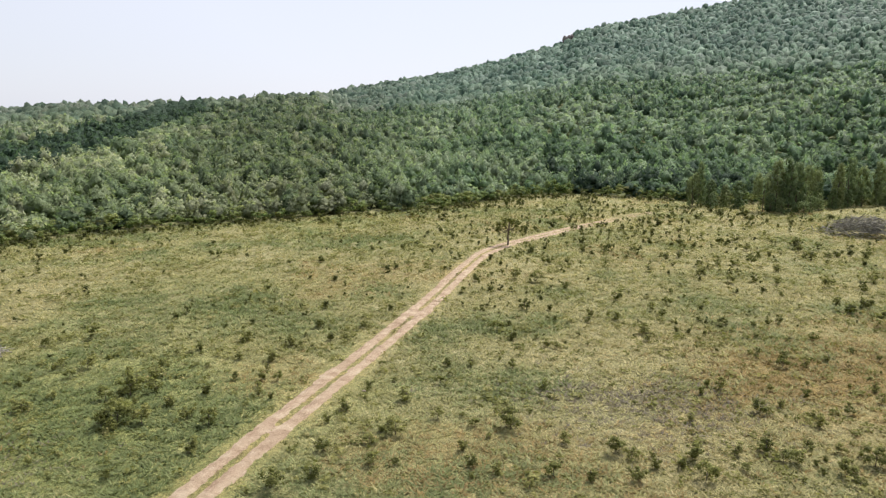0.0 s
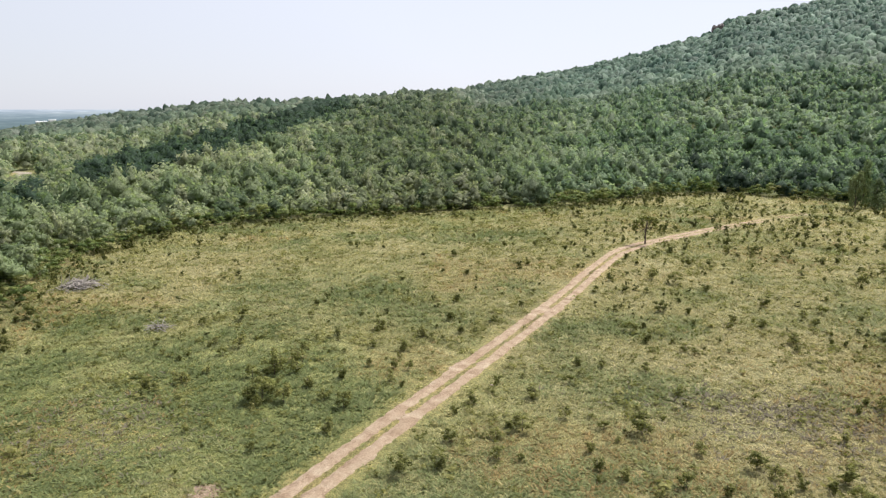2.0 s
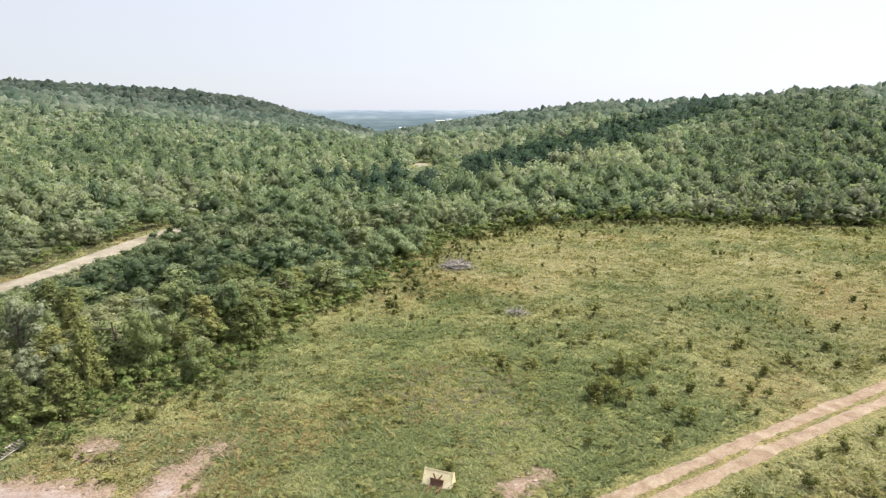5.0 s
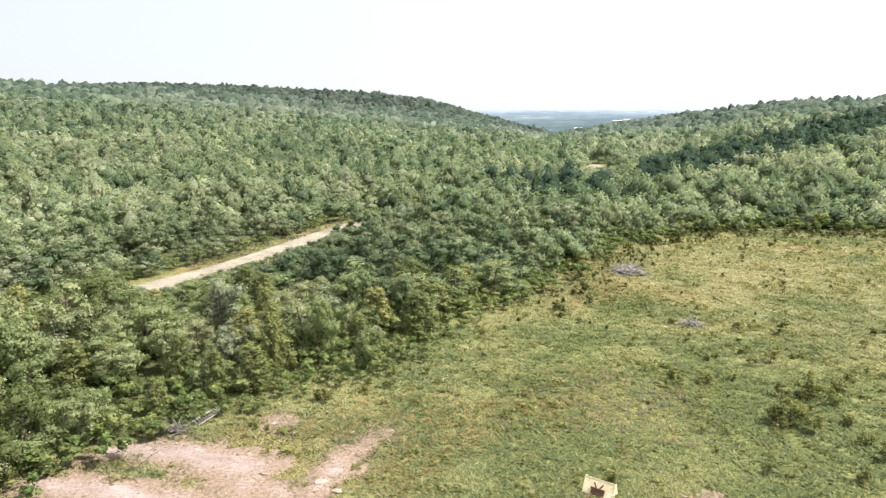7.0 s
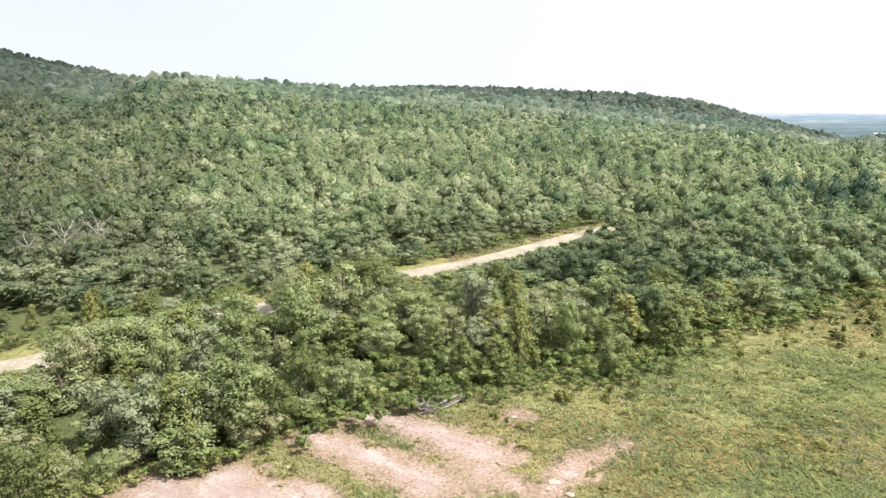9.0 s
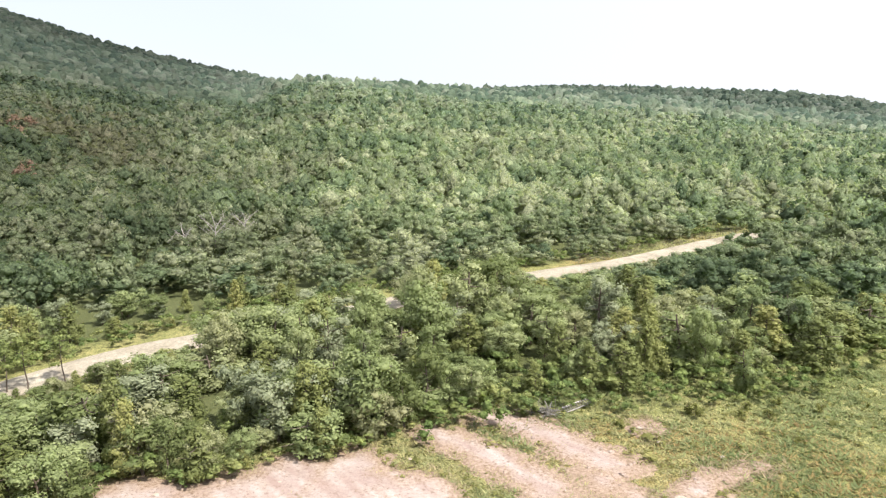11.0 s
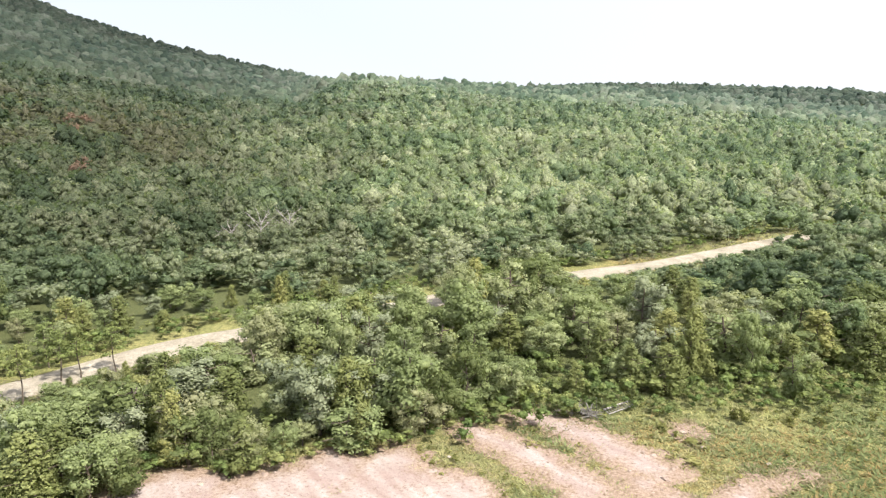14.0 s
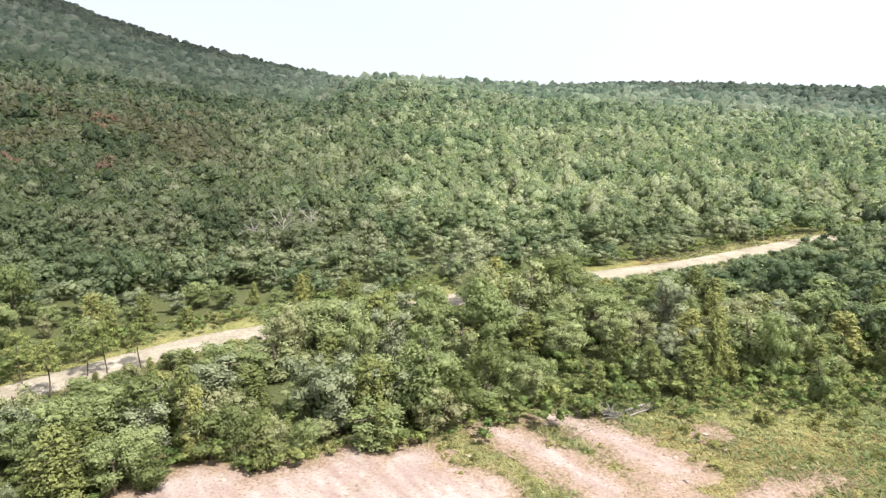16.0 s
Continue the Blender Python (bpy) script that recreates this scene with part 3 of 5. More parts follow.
def tube(points, radii, sides=6):
    p, r = np.array(points, float), np.array(radii, float)
    t = unit(np.gradient(p, axis=0))
    side = unit(np.cross(t, np.array((0.31, 0.87, 0.38))))
    up = np.cross(side, t)
    a = np.linspace(0, 2 * math.pi, sides, endpoint=False)
    ring = p[:, None] + r[:, None, None] * (np.cos(a)[None, :, None] * side[:, None] + np.sin(a)[None, :, None] * up[:, None])
    n = len(p)
    f = []
    for i in range(n - 1):
        for j in range(sides):
            k = (j + 1) % sides
            q = (i * sides + j, i * sides + k, (i + 1) * sides + k, (i + 1) * sides + j)
            f += [(q[0], q[1], q[2]), (q[0], q[2], q[3])]
    return ring.reshape(-1, 3), np.array(f)


def woody(kind, rng, thick=0.022, limbs=7, reach=0.3):
    """Tapered trunk with limbs, for a plant one metre high."""
    top = 0.75 if kind in ("oak", "bush") else 0.9
    h = np.linspace(-0.03, top, 7)
    lean = rng.normal(size=2) * 0.03
    axis = np.c_[lean[0] * h + 0.012 * np.sin(h * 9 + rng.uniform(0, 6)), lean[1] * h + 0.012 * np.cos(h * 8), h]
    pieces = [tube(axis, thick * (1.15 - h / top * 0.85), 7)]
    for k in range(limbs):
        s = (0.3 if kind == "oak" else 0.45) + 0.5 * k / limbs
        p = np.array([np.interp(s * top, h, axis[:, i]) for i in range(3)])
        a = k * 2.4 + rng.uniform(-0.4, 0.4)
        l = reach * rng.uniform(0.6, 1.0) * (1.1 - 0.5 * k / limbs)
        d = np.array((math.cos(a), math.sin(a), 0.7 if kind == "oak" else 0.25)) * l
        pieces.append(tube([p, p + d * 0.45 + (0, 0, -0.02), p + d], [thick * 0.5, thick * 0.33, thick * 0.12], 4))
    return join(pieces)


def leafy(name, made, material):
    return tri_mesh(name, made[0], made[1], material, normals=made[2])


def plant_set(name, kind, n, clumps, leaves, size, leafmat, seed, thick=0.022, core=0.6):
    made = []
    for k in range(n):
        rng = np.random.default_rng(seed + k)
        made.append((tri_mesh(name + "_trunk", *woody(kind, rng, thick), BARK, smooth=True),
                     leafy(name + "_crown", crown(kind, clumps, leaves, size, rng, core), leafmat)))
    return made


def plant(name, meshes, x, y, height, width, turn, label, category, group="", parts=("trunk", "crown"), sink=0.0):
    base = new(name)
    base.empty_display_size = 0.2
    base.matrix_basis = Matrix.LocRotScale((x, y, float(land(np.array([x]), np.array([y]))[0]) - sink), Euler((0, 0, turn)), (width, width, height))
    for n, me in zip(parts, meshes):
        part(n, me, base)
    return tagged(base, label, category, group)


OAKS = plant_set("oak", "oak", 8, 34, 3300, 0.038, OAK, 100)
SHRUBS = plant_set("shrub", "bush", 4, 26, 2600, 0.042, OAK, 150)
SILVERS = plant_set("silver", "bush", 3, 40, 3400, 0.038, SILVER, 200)
CEDARS = plant_set("cedar", "cone", 5, 40, 3000, 0.036, CONIFER, 300)
PINES = plant_set("pine", "pine", 4, 18, 900, 0.06, PINE, 400, 0.013)


# ---- woodland: where each tree stands ----
def spacing(r):
    return np.interp(r, [40, 70, 100, 170, 330, 650, 1300, 1800], [3.1, 3.3, 3.8, 4.4, 5.1, 6.2, 8.8, 10])


def tree_places(seed=5):
    rng = np.random.default_rng(seed)
    rows, r = [], 42.0
    while r < 1850:
        s = float(spacing(r))
        n = int(radians(188) * r / s)
        az = np.linspace(-50, 138, n) + rng.uniform(-0.75, 0.75, n) * math.degrees(s / r)
        rr = r + rng.uniform(-0.8, 0.8, n) * s
        rows.append(np.c_[az, rr, np.full(n, s)])
        r += s * 0.92
    az, r, s = np.vstack(rows).T
    x, y = -np.sin(np.radians(az)) * r, np.cos(np.radians(az)) * r
    far, near = np.interp(az, R_AZ, R_FAR), np.interp(az, R_AZ, R_NEAR)
    behind = (az > 45.5) & (az < 88) & (r > 1330) & (r < B_FAR * 1.03)
    keep = (outside(x, y) > 0.9 + rng.uniform(-1, 1.5, len(x))) & ((r < np.where((az > 35) & (az < 52), np.minimum(far * 1.04, 1740), far * 1.04)) | behind) & ((r < 330) | ((az > -37) & (az < 129)))
    road = line_distance(x, y, GRAVEL_PATH)
    road_r = np.interp(az, *road_by_azimuth())
    beyond = (r > road_r) & (road < 5.6)
    keep &= (road > 4.6) & ~beyond
    height = s * np.clip(rng.normal(1.22, 0.42, len(x)), 0.5, 2.3) * np.interp(r, [40, 90, 130, 300, 600, 1500], [1.02, 1.02, 1.15, 1.15, 1.1, 0.9])
    # low growth between the meadow and the road, so that the road shows over it
    open_view = ((az > 62.5) & (az < 78.5)) | ((az > 104.9) & (az < 120.3)) | ((az > 92.9) & (az < 95.2)) | ((az > 88.8) & (az < 91.2)) | ((az > 40.9) & (az < 43.2) & (r > 140)) | ((az > 41.5) & (az < 42.7))
    # taller trees where the road is hidden behind them
    screen = (((az > 79.2) & (az < 88.6)) | ((az > 95.4) & (az < 104.6))) & (r > 0.78 * road_r) & (r < 0.95 * road_r)
    height = np.where(screen, np.maximum(height, HEIGHT * (1 - r / (road_r + 5)) + 1.2), height)
    big = (r < 110) & (az > 60) & (rng.uniform(0, 1, len(x)) < 0.16)
    height = height * np.where(big, 1.35, 1.0)
    height = height * np.where((r > road_r) & (road < 18) & (az > 60), 0.7, 1.0)
    limit = np.where(open_view & (r < road_r), HEIGHT * (1 - r / road_r) * 0.96, 99.0)
    keep &= limit > 0.9
    height = np.minimum(height, limit)
    return az[keep], r[keep], x[keep], y[keep], height[keep], s[keep]


def road_by_azimuth():
    a, r = polar(GRAVEL_PATH[:, 0], GRAVEL_PATH[:, 1])
    order = np.argsort(a)
    return a[order], r[order]


def tints(az, r, x, y, rng):
    """Leaf colour tree by tree: mixed oaks, pale and olive trees, pines, dark belts, and painted-in haze far off."""
    n = len(x)
    k = 0.5 + 0.75 * rng.normal(0, 0.34, n) + 1.5 * (fbm(x / 45, y / 45, 61) - 0.5) - 0.5 * (rng.uniform(0, 1, n) < 0.12)
    stops = np.array([(0.125, 0.165, 0.085), (0.17, 0.21, 0.106), (0.215, 0.25, 0.13), (0.26, 0.285, 0.155), (0.305, 0.315, 0.185)])
    c = np.stack([np.interp(k, np.linspace(0, 1, 5), stops[:, i]) for i in range(3)], 1)
    # belts and patches of darker, bluer leaf colour
    belt = np.interp(az, [20, 22.5, 25.5, 29, 34, 38], [650, 560, 460, 370, 315, 266])
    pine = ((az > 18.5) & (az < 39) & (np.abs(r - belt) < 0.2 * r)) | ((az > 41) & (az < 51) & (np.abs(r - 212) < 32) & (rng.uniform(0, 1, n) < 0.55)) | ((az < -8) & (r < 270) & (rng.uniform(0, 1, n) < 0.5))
    # bluer with distance: the haze of the air painted into the leaf colour
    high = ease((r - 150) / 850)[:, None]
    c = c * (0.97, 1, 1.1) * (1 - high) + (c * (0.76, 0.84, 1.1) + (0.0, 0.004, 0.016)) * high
    c = c * (0.7 + 0.6 * fbm(x / 17, y / 17, 67))[:, None]
    brown = 0.45 * ease((az - 106) / 5) * ease((r - 230) / 80) * ease((560 - r) / 80) * ease((fbm(x / 30, y / 30, 69) - 0.4) / 0.2)
    c = c * (1 - brown[:, None]) + np.array((0.23, 0.185, 0.12)) * brown[:, None]
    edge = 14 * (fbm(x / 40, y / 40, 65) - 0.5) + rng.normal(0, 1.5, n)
    # leaf colour darker towards the left, more so far off
    darker = 0.3 * ease((az - 101 + edge) / 6) * ease((r - 100) / 60) + 0.12 * ease((az - 97) / 4) * ease((r - 560) / 200)
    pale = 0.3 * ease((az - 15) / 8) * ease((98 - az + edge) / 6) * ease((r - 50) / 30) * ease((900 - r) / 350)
    c = c * (1 - darker + pale)[:, None]
    # far ridge darkened; the mountain too, its shade put into the leaf colour
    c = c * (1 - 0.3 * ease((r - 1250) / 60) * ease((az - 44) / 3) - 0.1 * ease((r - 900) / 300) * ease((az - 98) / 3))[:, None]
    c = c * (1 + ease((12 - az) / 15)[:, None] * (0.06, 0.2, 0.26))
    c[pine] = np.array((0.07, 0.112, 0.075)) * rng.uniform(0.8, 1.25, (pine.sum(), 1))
    return c, pine


def scatter(templates, pick, x, y, z, height, width, colour, rng):
    """All plants of one detail as plain geometry."""
    vs, fs, cs, ns, n0 = [], [], [], [], 0
    turn = rng.uniform(0, 2 * math.pi, len(x))
    for k, (tv, tf, *tn) in enumerate(templates):
        m = np.nonzero(pick == k)[0]
        if not len(m):
            continue
        c, s = np.cos(turn[m])[:, None], np.sin(turn[m])[:, None]
        px = (tv[None, :, 0] * c - tv[None, :, 1] * s) * width[m, None] + x[m, None]
        py = (tv[None, :, 0] * s + tv[None, :, 1] * c) * width[m, None] + y[m, None]
        pz = tv[None, :, 2] * height[m, None] + z[m, None]
        vs.append(np.stack([px, py, pz], -1).reshape(-1, 3))
        fs.append((tf[None] + (np.arange(len(m)) * len(tv))[:, None, None]).reshape(-1, 3) + n0)
        cs.append(np.repeat(colour[m], len(tv), 0))
        if tn:
            q = tn[0]
            ns.append(np.stack([q[None, :, 0] * c - q[None, :, 1] * s, q[None, :, 0] * s + q[None, :, 1] * c, np.repeat(q[None, :, 2], len(m), 0)], -1).reshape(-1, 3))
        n0 += len(m) * len(tv)
    return np.vstack(vs), np.vstack(fs), np.vstack(cs), (np.vstack(ns) if ns else None)


def dome(g, sides):
    """A far crown: an uneven rounded cap, with its normals."""
    a = np.linspace(0, 2 * math.pi, sides, endpoint=False) + g.uniform(-0.3, 0.3, sides)
    q = g.uniform(0.7, 1.25, (2, sides))
    fat, top = g.uniform(0.28, 0.36), g.uniform(0.84, 0.95)
    up = np.c_[np.cos(a) * fat * q[0], np.sin(a) * fat * q[0], 0.75 * g.uniform(0.88, 1.08, sides)]
    low = np.c_[np.cos(a + 0.4) * 0.45 * q[1], np.sin(a + 0.4) * 0.45 * q[1], 0.15 * g.uniform(0.3, 1.7, sides)]
    v = np.vstack([[(g.uniform(-0.14, 0.14), g.uniform(-0.14, 0.14), top)], up, low])
    f = []
    for k in range(sides):
        n = (k + 1) % sides
        f += [(0, 1 + k, 1 + n), (1 + k, 1 + sides + k, 1 + n), (1 + n, 1 + sides + k, 1 + sides + n)]
    return v, np.array(f), unit(v - (0, 0, 0.2) + g.normal(size=v.shape) * 0.15)


def lumps(count, leaves, size, core, rng):
    """A crown seen from afar: a few shaded lumps hidden under a coat of leaf sprays."""
    if not leaves:
        return dome(rng, count)
    pieces, centres, normals = [], [], []
    for k in range(count):
        a = k * 2.4 + rng.uniform(-0.5, 0.5)
        h = (k + 0.5) / count
        q = 0.27 * rng.uniform(0.7, 1.1) * (1.0 - 0.75 * h) * (count > 1)
        c = np.array((math.cos(a) * q, math.sin(a) * q, 0.3 + 0.44 * h + rng.uniform(-0.04, 0.04)))
        r = rng.uniform(0.2, 0.27) * (6 / (count + 2)) ** 0.35
        centres.append((c, r))
        pieces.append((c + OCTA_V * r * core * 1.15 * rng.uniform(0.7, 1.15, (6, 1)), OCTA_F))
        normals.append(unit(OCTA_V + (0, 0, 0.3)))
    pick = rng.integers(0, count, leaves)
    cc, rr = np.array([c for c, _ in centres])[pick], np.array([r for _, r in centres])[pick]
    d = unit(rng.normal(size=(leaves, 3)) + (0, 0, 0.4))
    ln = size * rng.uniform(0.6, 1.4, leaves)
    at = cc + d * rr[:, None] * rng.uniform(0.85, 1.15, (leaves, 1)) * (1, 1, 1.15)
    face = unit(d + (0, 0, 0.3) + rng.normal(size=(leaves, 3)) * 0.55)
    pieces.append(sprays(at, face, ln, ln * 0.85, rng))
    normals.append(np.repeat(unit(0.9 * d + 0.4 * unit(at - (0, 0, 0.4)) + 0.3 * face + (0, 0, 0.3)), 3, 0))
    v, f = join(pieces)
    return v, f, np.vstack(normals)


def woodland():
    az, r, x, y, height, s = tree_places()
    rng = np.random.default_rng(9)
    z = land(x, y)
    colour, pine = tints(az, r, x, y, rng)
    width = s * np.clip(rng.normal(1.35, 0.28, len(x)), 0.8, 2.1) * np.clip(height / (s * 1.1), 0.45, np.interp(r, [90, 110], [1.45, 1.1]))
    order = np.argsort(r)
    near = [i for i in order if r[i] < 100 and 38 < az[i] < 128][:290]
    labels = {"oak": "young oak with a dense green crown at the wood's edge", "cedar": "full dark green conical tree in the wood",
              "silver": "silvery green bushy tree in the young wood", "shrub": "bushy young tree of several stems in the wood"}
    for q, i in enumerate(near):
        kind = rng.choice(["oak", "oak", "oak", "cedar", "cedar", "shrub", "shrub", "silver"])
        meshes = {"oak": OAKS, "cedar": CEDARS, "silver": SILVERS, "shrub": SHRUBS}[kind]
        wide = width[i] * {"oak": 1.05, "cedar": 1.1, "silver": 1.1, "shrub": 1.25}[kind]
        plant("tree", meshes[q % len(meshes)], x[i], y[i], height[i], wide, rng.uniform(0, 6.28), labels[kind], "tree", "young trees of the wood")
    rest = np.setdiff1d(np.arange(len(x)), near)
    levels = [(0, 150, 12, 420, 0.07, 0.75, "woodland"), (150, 335, 3, 96, 0.14, 0.8, "woodland"),
              (335, 640, 1, 22, 0.25, 0.9, "hill_forest"), (640, 2000, 5, 0, 0.0, 1.0, "hill_forest")]
    for r0, r1, clumps, leaves, size, core, name in levels:
        g = [np.random.default_rng(700 + k) for k in range(10)]
        t = [crown("oak", clumps, leaves, size, q, core) if r1 < 200 else lumps(clumps, leaves, size, core, q) for q in g]
        m = rest[(r[rest] >= r0) & (r[rest] < r1)]
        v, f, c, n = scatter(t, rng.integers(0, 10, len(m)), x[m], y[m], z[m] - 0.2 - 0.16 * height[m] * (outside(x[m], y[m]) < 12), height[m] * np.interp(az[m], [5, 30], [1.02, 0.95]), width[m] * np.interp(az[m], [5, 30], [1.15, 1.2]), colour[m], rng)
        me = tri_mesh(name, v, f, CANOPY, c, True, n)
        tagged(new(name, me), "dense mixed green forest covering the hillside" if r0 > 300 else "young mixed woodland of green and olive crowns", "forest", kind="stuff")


woodland()


# ---- undergrowth along the edges of the wood ----
def fringe():
    rng = np.random.default_rng(31)
    n = 75000
    az, r = rng.uniform(-40, 130, n), np.sqrt(rng.uniform(40**2, 290**2, n))
    x, y = -np.sin(np.radians(az)) * r, np.cos(np.radians(az)) * r
    d = outside(x, y)
    road = line_distance(x, y, GRAVEL_PATH)
    keep = ((d > -3.5 * fbm(x / 9, y / 9, 71)) & (d < 3.0 + np.interp(r, [80, 120], [16, 6]) * rng.uniform(0, 1, n) ** 1.3)) | ((road > 4.4) & (road < 9.0) & (d > 0) & (rng.uniform(0, 1, n) < 0.75))
    far_side = np.hypot(x, y) > np.interp(az, *road_by_azimuth())
    keep |= (road > 3.2) & (road < 7) & far_side & (az > 88) & (d > 0)
    keep &= rng.uniform(0, 1, n) < np.interp(r, [40, 100, 290], [1.0, 0.75, 0.5])
    keep &= (clay_field(x, y) < -0.1) & (rng.uniform(0, 1, n) < np.interp(r, [110, 230], [1.0, 0.9]))
    x, y, r = x[keep], y[keep], r[keep]
    t = [crown("oak", 3, 100, 0.11, np.random.default_rng(900 + k), 0.75) for k in range(6)]
    h = np.clip(rng.normal(1.3, 0.5, len(x)), 0.5, 2.8) * np.interp(r, [40, 250], [1.0, 2.1])
    near_side = np.hypot(x, y) < np.interp(polar(x, y)[0], *road_by_azimuth())
    h = np.where(line_distance(x, y, GRAVEL_PATH) < 9, np.minimum(h, np.where(near_side, 1.0, 2.0)), h)
    stops = np.array([(0.14, 0.2, 0.07), (0.21, 0.27, 0.095), (0.29, 0.32, 0.125), (0.34, 0.3, 0.15)])
    k = np.clip(rng.normal(0.42, 0.22, len(x)), 0, 0.8)
    c = np.stack([np.interp(k, np.linspace(0, 1, 4), stops[:, i]) for i in range(3)], 1)
    v, f, c, n = scatter(t, rng.integers(0, 6, len(x)), x, y, land(x, y) - 0.05, h, h * rng.uniform(1.1, 1.9, len(x)), c, rng)
    tagged(new("undergrowth", tri_mesh("undergrowth", v, f, LEAF, c, True, n)), "low leafy green brush fringing the wood", "bushes", kind="stuff")


fringe()


# ---- meadow: saplings, weeds and grass ----
SAPLINGS = plant_set("sapling", "bush", 3, 13, 700, 0.085, SAPLING, 500, 0.016, 0.5) + plant_set("sapling", "oak", 3, 12, 700, 0.085, SAPLING, 510, 0.016, 0.55)
# place and height of the bushes that stand out
BUSHES = [(-14.9, 80.8, 1.2), (-22.2, 75.3, 1.6), (-28.4, 61.2, 1.9), (-26.8, 53.8, 2.0), (-24.7, 53.6, 1.7), (-19.1, 53.4, 1.6),
          (-21.6, 59.9, 1.4), (-6.7, 61.6, 1.1), (-3.2, 58.5, 1.4), (-0.2, 62.8, 0.9), (-0.4, 55.0, 1.1), (5.6, 53.1, 2.0),
          (1.7, 49.4, 1.3), (3.9, 45.6, 1.2), (9.4, 61.5, 1.1), (7.9, 45.4, 1.2), (13.2, 49.2, 1.5), (13.8, 45.0, 1.2),
          (10.4, 44.9, 1.2), (15.7, 46.8, 1.1), (18.8, 48.4, 1.7), (18.6, 45.1, 1.5), (27.5, 56.6, 1.3), (35.6, 69.5, 1.3),
          (40.4, 69.6, 1.1), (31.2, 53.9, 1.5), (24.7, 49.3, 1.6), (26.4, 47.6, 1.2), (29.0, 46.0, 1.4), (31.8, 47.2, 1.7)]
MORE_BUSHES = [(19.0, 86.1, 1.6), (21.9, 84.9, 1.4), (7.9, 76.7, 1.5), (6.5, 79.9, 1.3), (28.1, 86.3, 1.2), (23.8, 79.1, 1.5),
               (-27.7, 88.1, 1.0), (-17.8, 68.9, 1.6), (-9.2, 44.9, 1.2), (-11.7, 43.7, 1.5), (-3.7, 52.0, 1.5), (-9.1, 49.1, 1.1),
               (-23.9, 57.3, 1.2), (69.4, 134.2, 3.0), (56.9, 90.7, 1.5), (-38.2, 66.8, 1.0), (-37.6, 53.4, 1.4), (-35.9, 55.9, 1.2),
               (-22.3, 74.3, 1.2), (-16.6, 73.6, 1.5), (-17.3, 63.8, 1.2), (-23.3, 44.9, 0.8), (-27.6, 52.7, 1.7), (-28.2, 59.5, 2.1),
               (-27.5, 63.5, 1.6), (-53.0, 36.0, 1.1), (-26.2, 60.3, 1.6), (-27.2, 55.4, 1.4), (-30.0, 58.5, 1.4)]


# smaller ones between them: left of the track, right of it, and farther out
LOW_LEFT = [(-26.6, 52.3), (-28.6, 60.4), (-26.9, 57.5), (-23.7, 57.1), (-27.7, 64.4), (-30.6, 64.9), (-28.4, 67.1), (-38.6, 65.7), (-39.2, 61.1),
            (-26.0, 79.7), (-31.8, 78.4), (-14.7, 80.3), (-16.7, 60.0), (-4.8, 52.6), (-9.4, 54.1), (-8.2, 56.4), (-5.0, 47.0), (-3.4, 47.0), (-9.4, 80.3),
            (-10.9, 76.6), (-34.6, 69.0), (-36.6, 69.0), (-43.3, 73.2), (-42.5, 74.3), (-21.4, 54.8), (-15.4, 58.9), (-26.2, 72.1)]
LOW_RIGHT = [(2.0, 46.8), (2.7, 53.5), (6.0, 43.8), (14.2, 48.2), (15.9, 48.5), (17.5, 46.8), (22.2, 49.0), (22.1, 46.5), (25.4, 48.0), (29.2, 45.6), (29.8, 57.8),
             (33.1, 60.0), (31.2, 55.4), (34.9, 56.1), (30.6, 61.5), (39.2, 58.5), (25.2, 62.7), (24.0, 60.8), (21.0, 55.1), (34.7, 67.6), (44.4, 72.1), (42.5, 76.6),
             (39.3, 76.0), (36.4, 77.8), (40.3, 83.0), (34.6, 83.0), (32.2, 84.2), (23.5, 76.6), (27.9, 79.7), (10.9, 77.2), (17.9, 83.7), (27.2, 83.7), (12.6, 73.7),
             (7.1, 67.3), (40.1, 61.1), (46.1, 70.0), (37.1, 68.1), (29.3, 76.6), (9.7, 50.6)]
LOW_FAR = [(29.6, 156.3), (26.1, 148.0), (26.9, 130.6), (18.4, 118.1), (14.5, 104.5), (11.4, 106.6), (10.8, 89.0), (14.2, 89.0), (18.0, 100.7), (24.2, 94.5), (30.6, 92.1),
           (27.7, 89.0), (58.6, 132.2), (60.2, 126.2), (58.2, 126.2), (60.4, 142.3), (53.9, 119.3), (67.8, 130.6), (70.3, 124.7), (72.8, 126.2), (77.0, 124.7), (48.6, 105.5),
           (44.2, 104.5), (41.6, 109.8), (47.5, 118.1), (43.2, 124.7), (40.3, 123.3), (50.4, 118.1), (46.3, 132.2), (40.6, 156.3), (30.0, 127.6), (41.8, 138.8), (53.8, 92.1),
           (57.0, 90.5), (57.8, 102.6), (67.6, 106.6), (62.1, 99.7), (55.5, 113.2), (51.6, 104.5), (52.7, 154.1), (48.2, 158.5)]


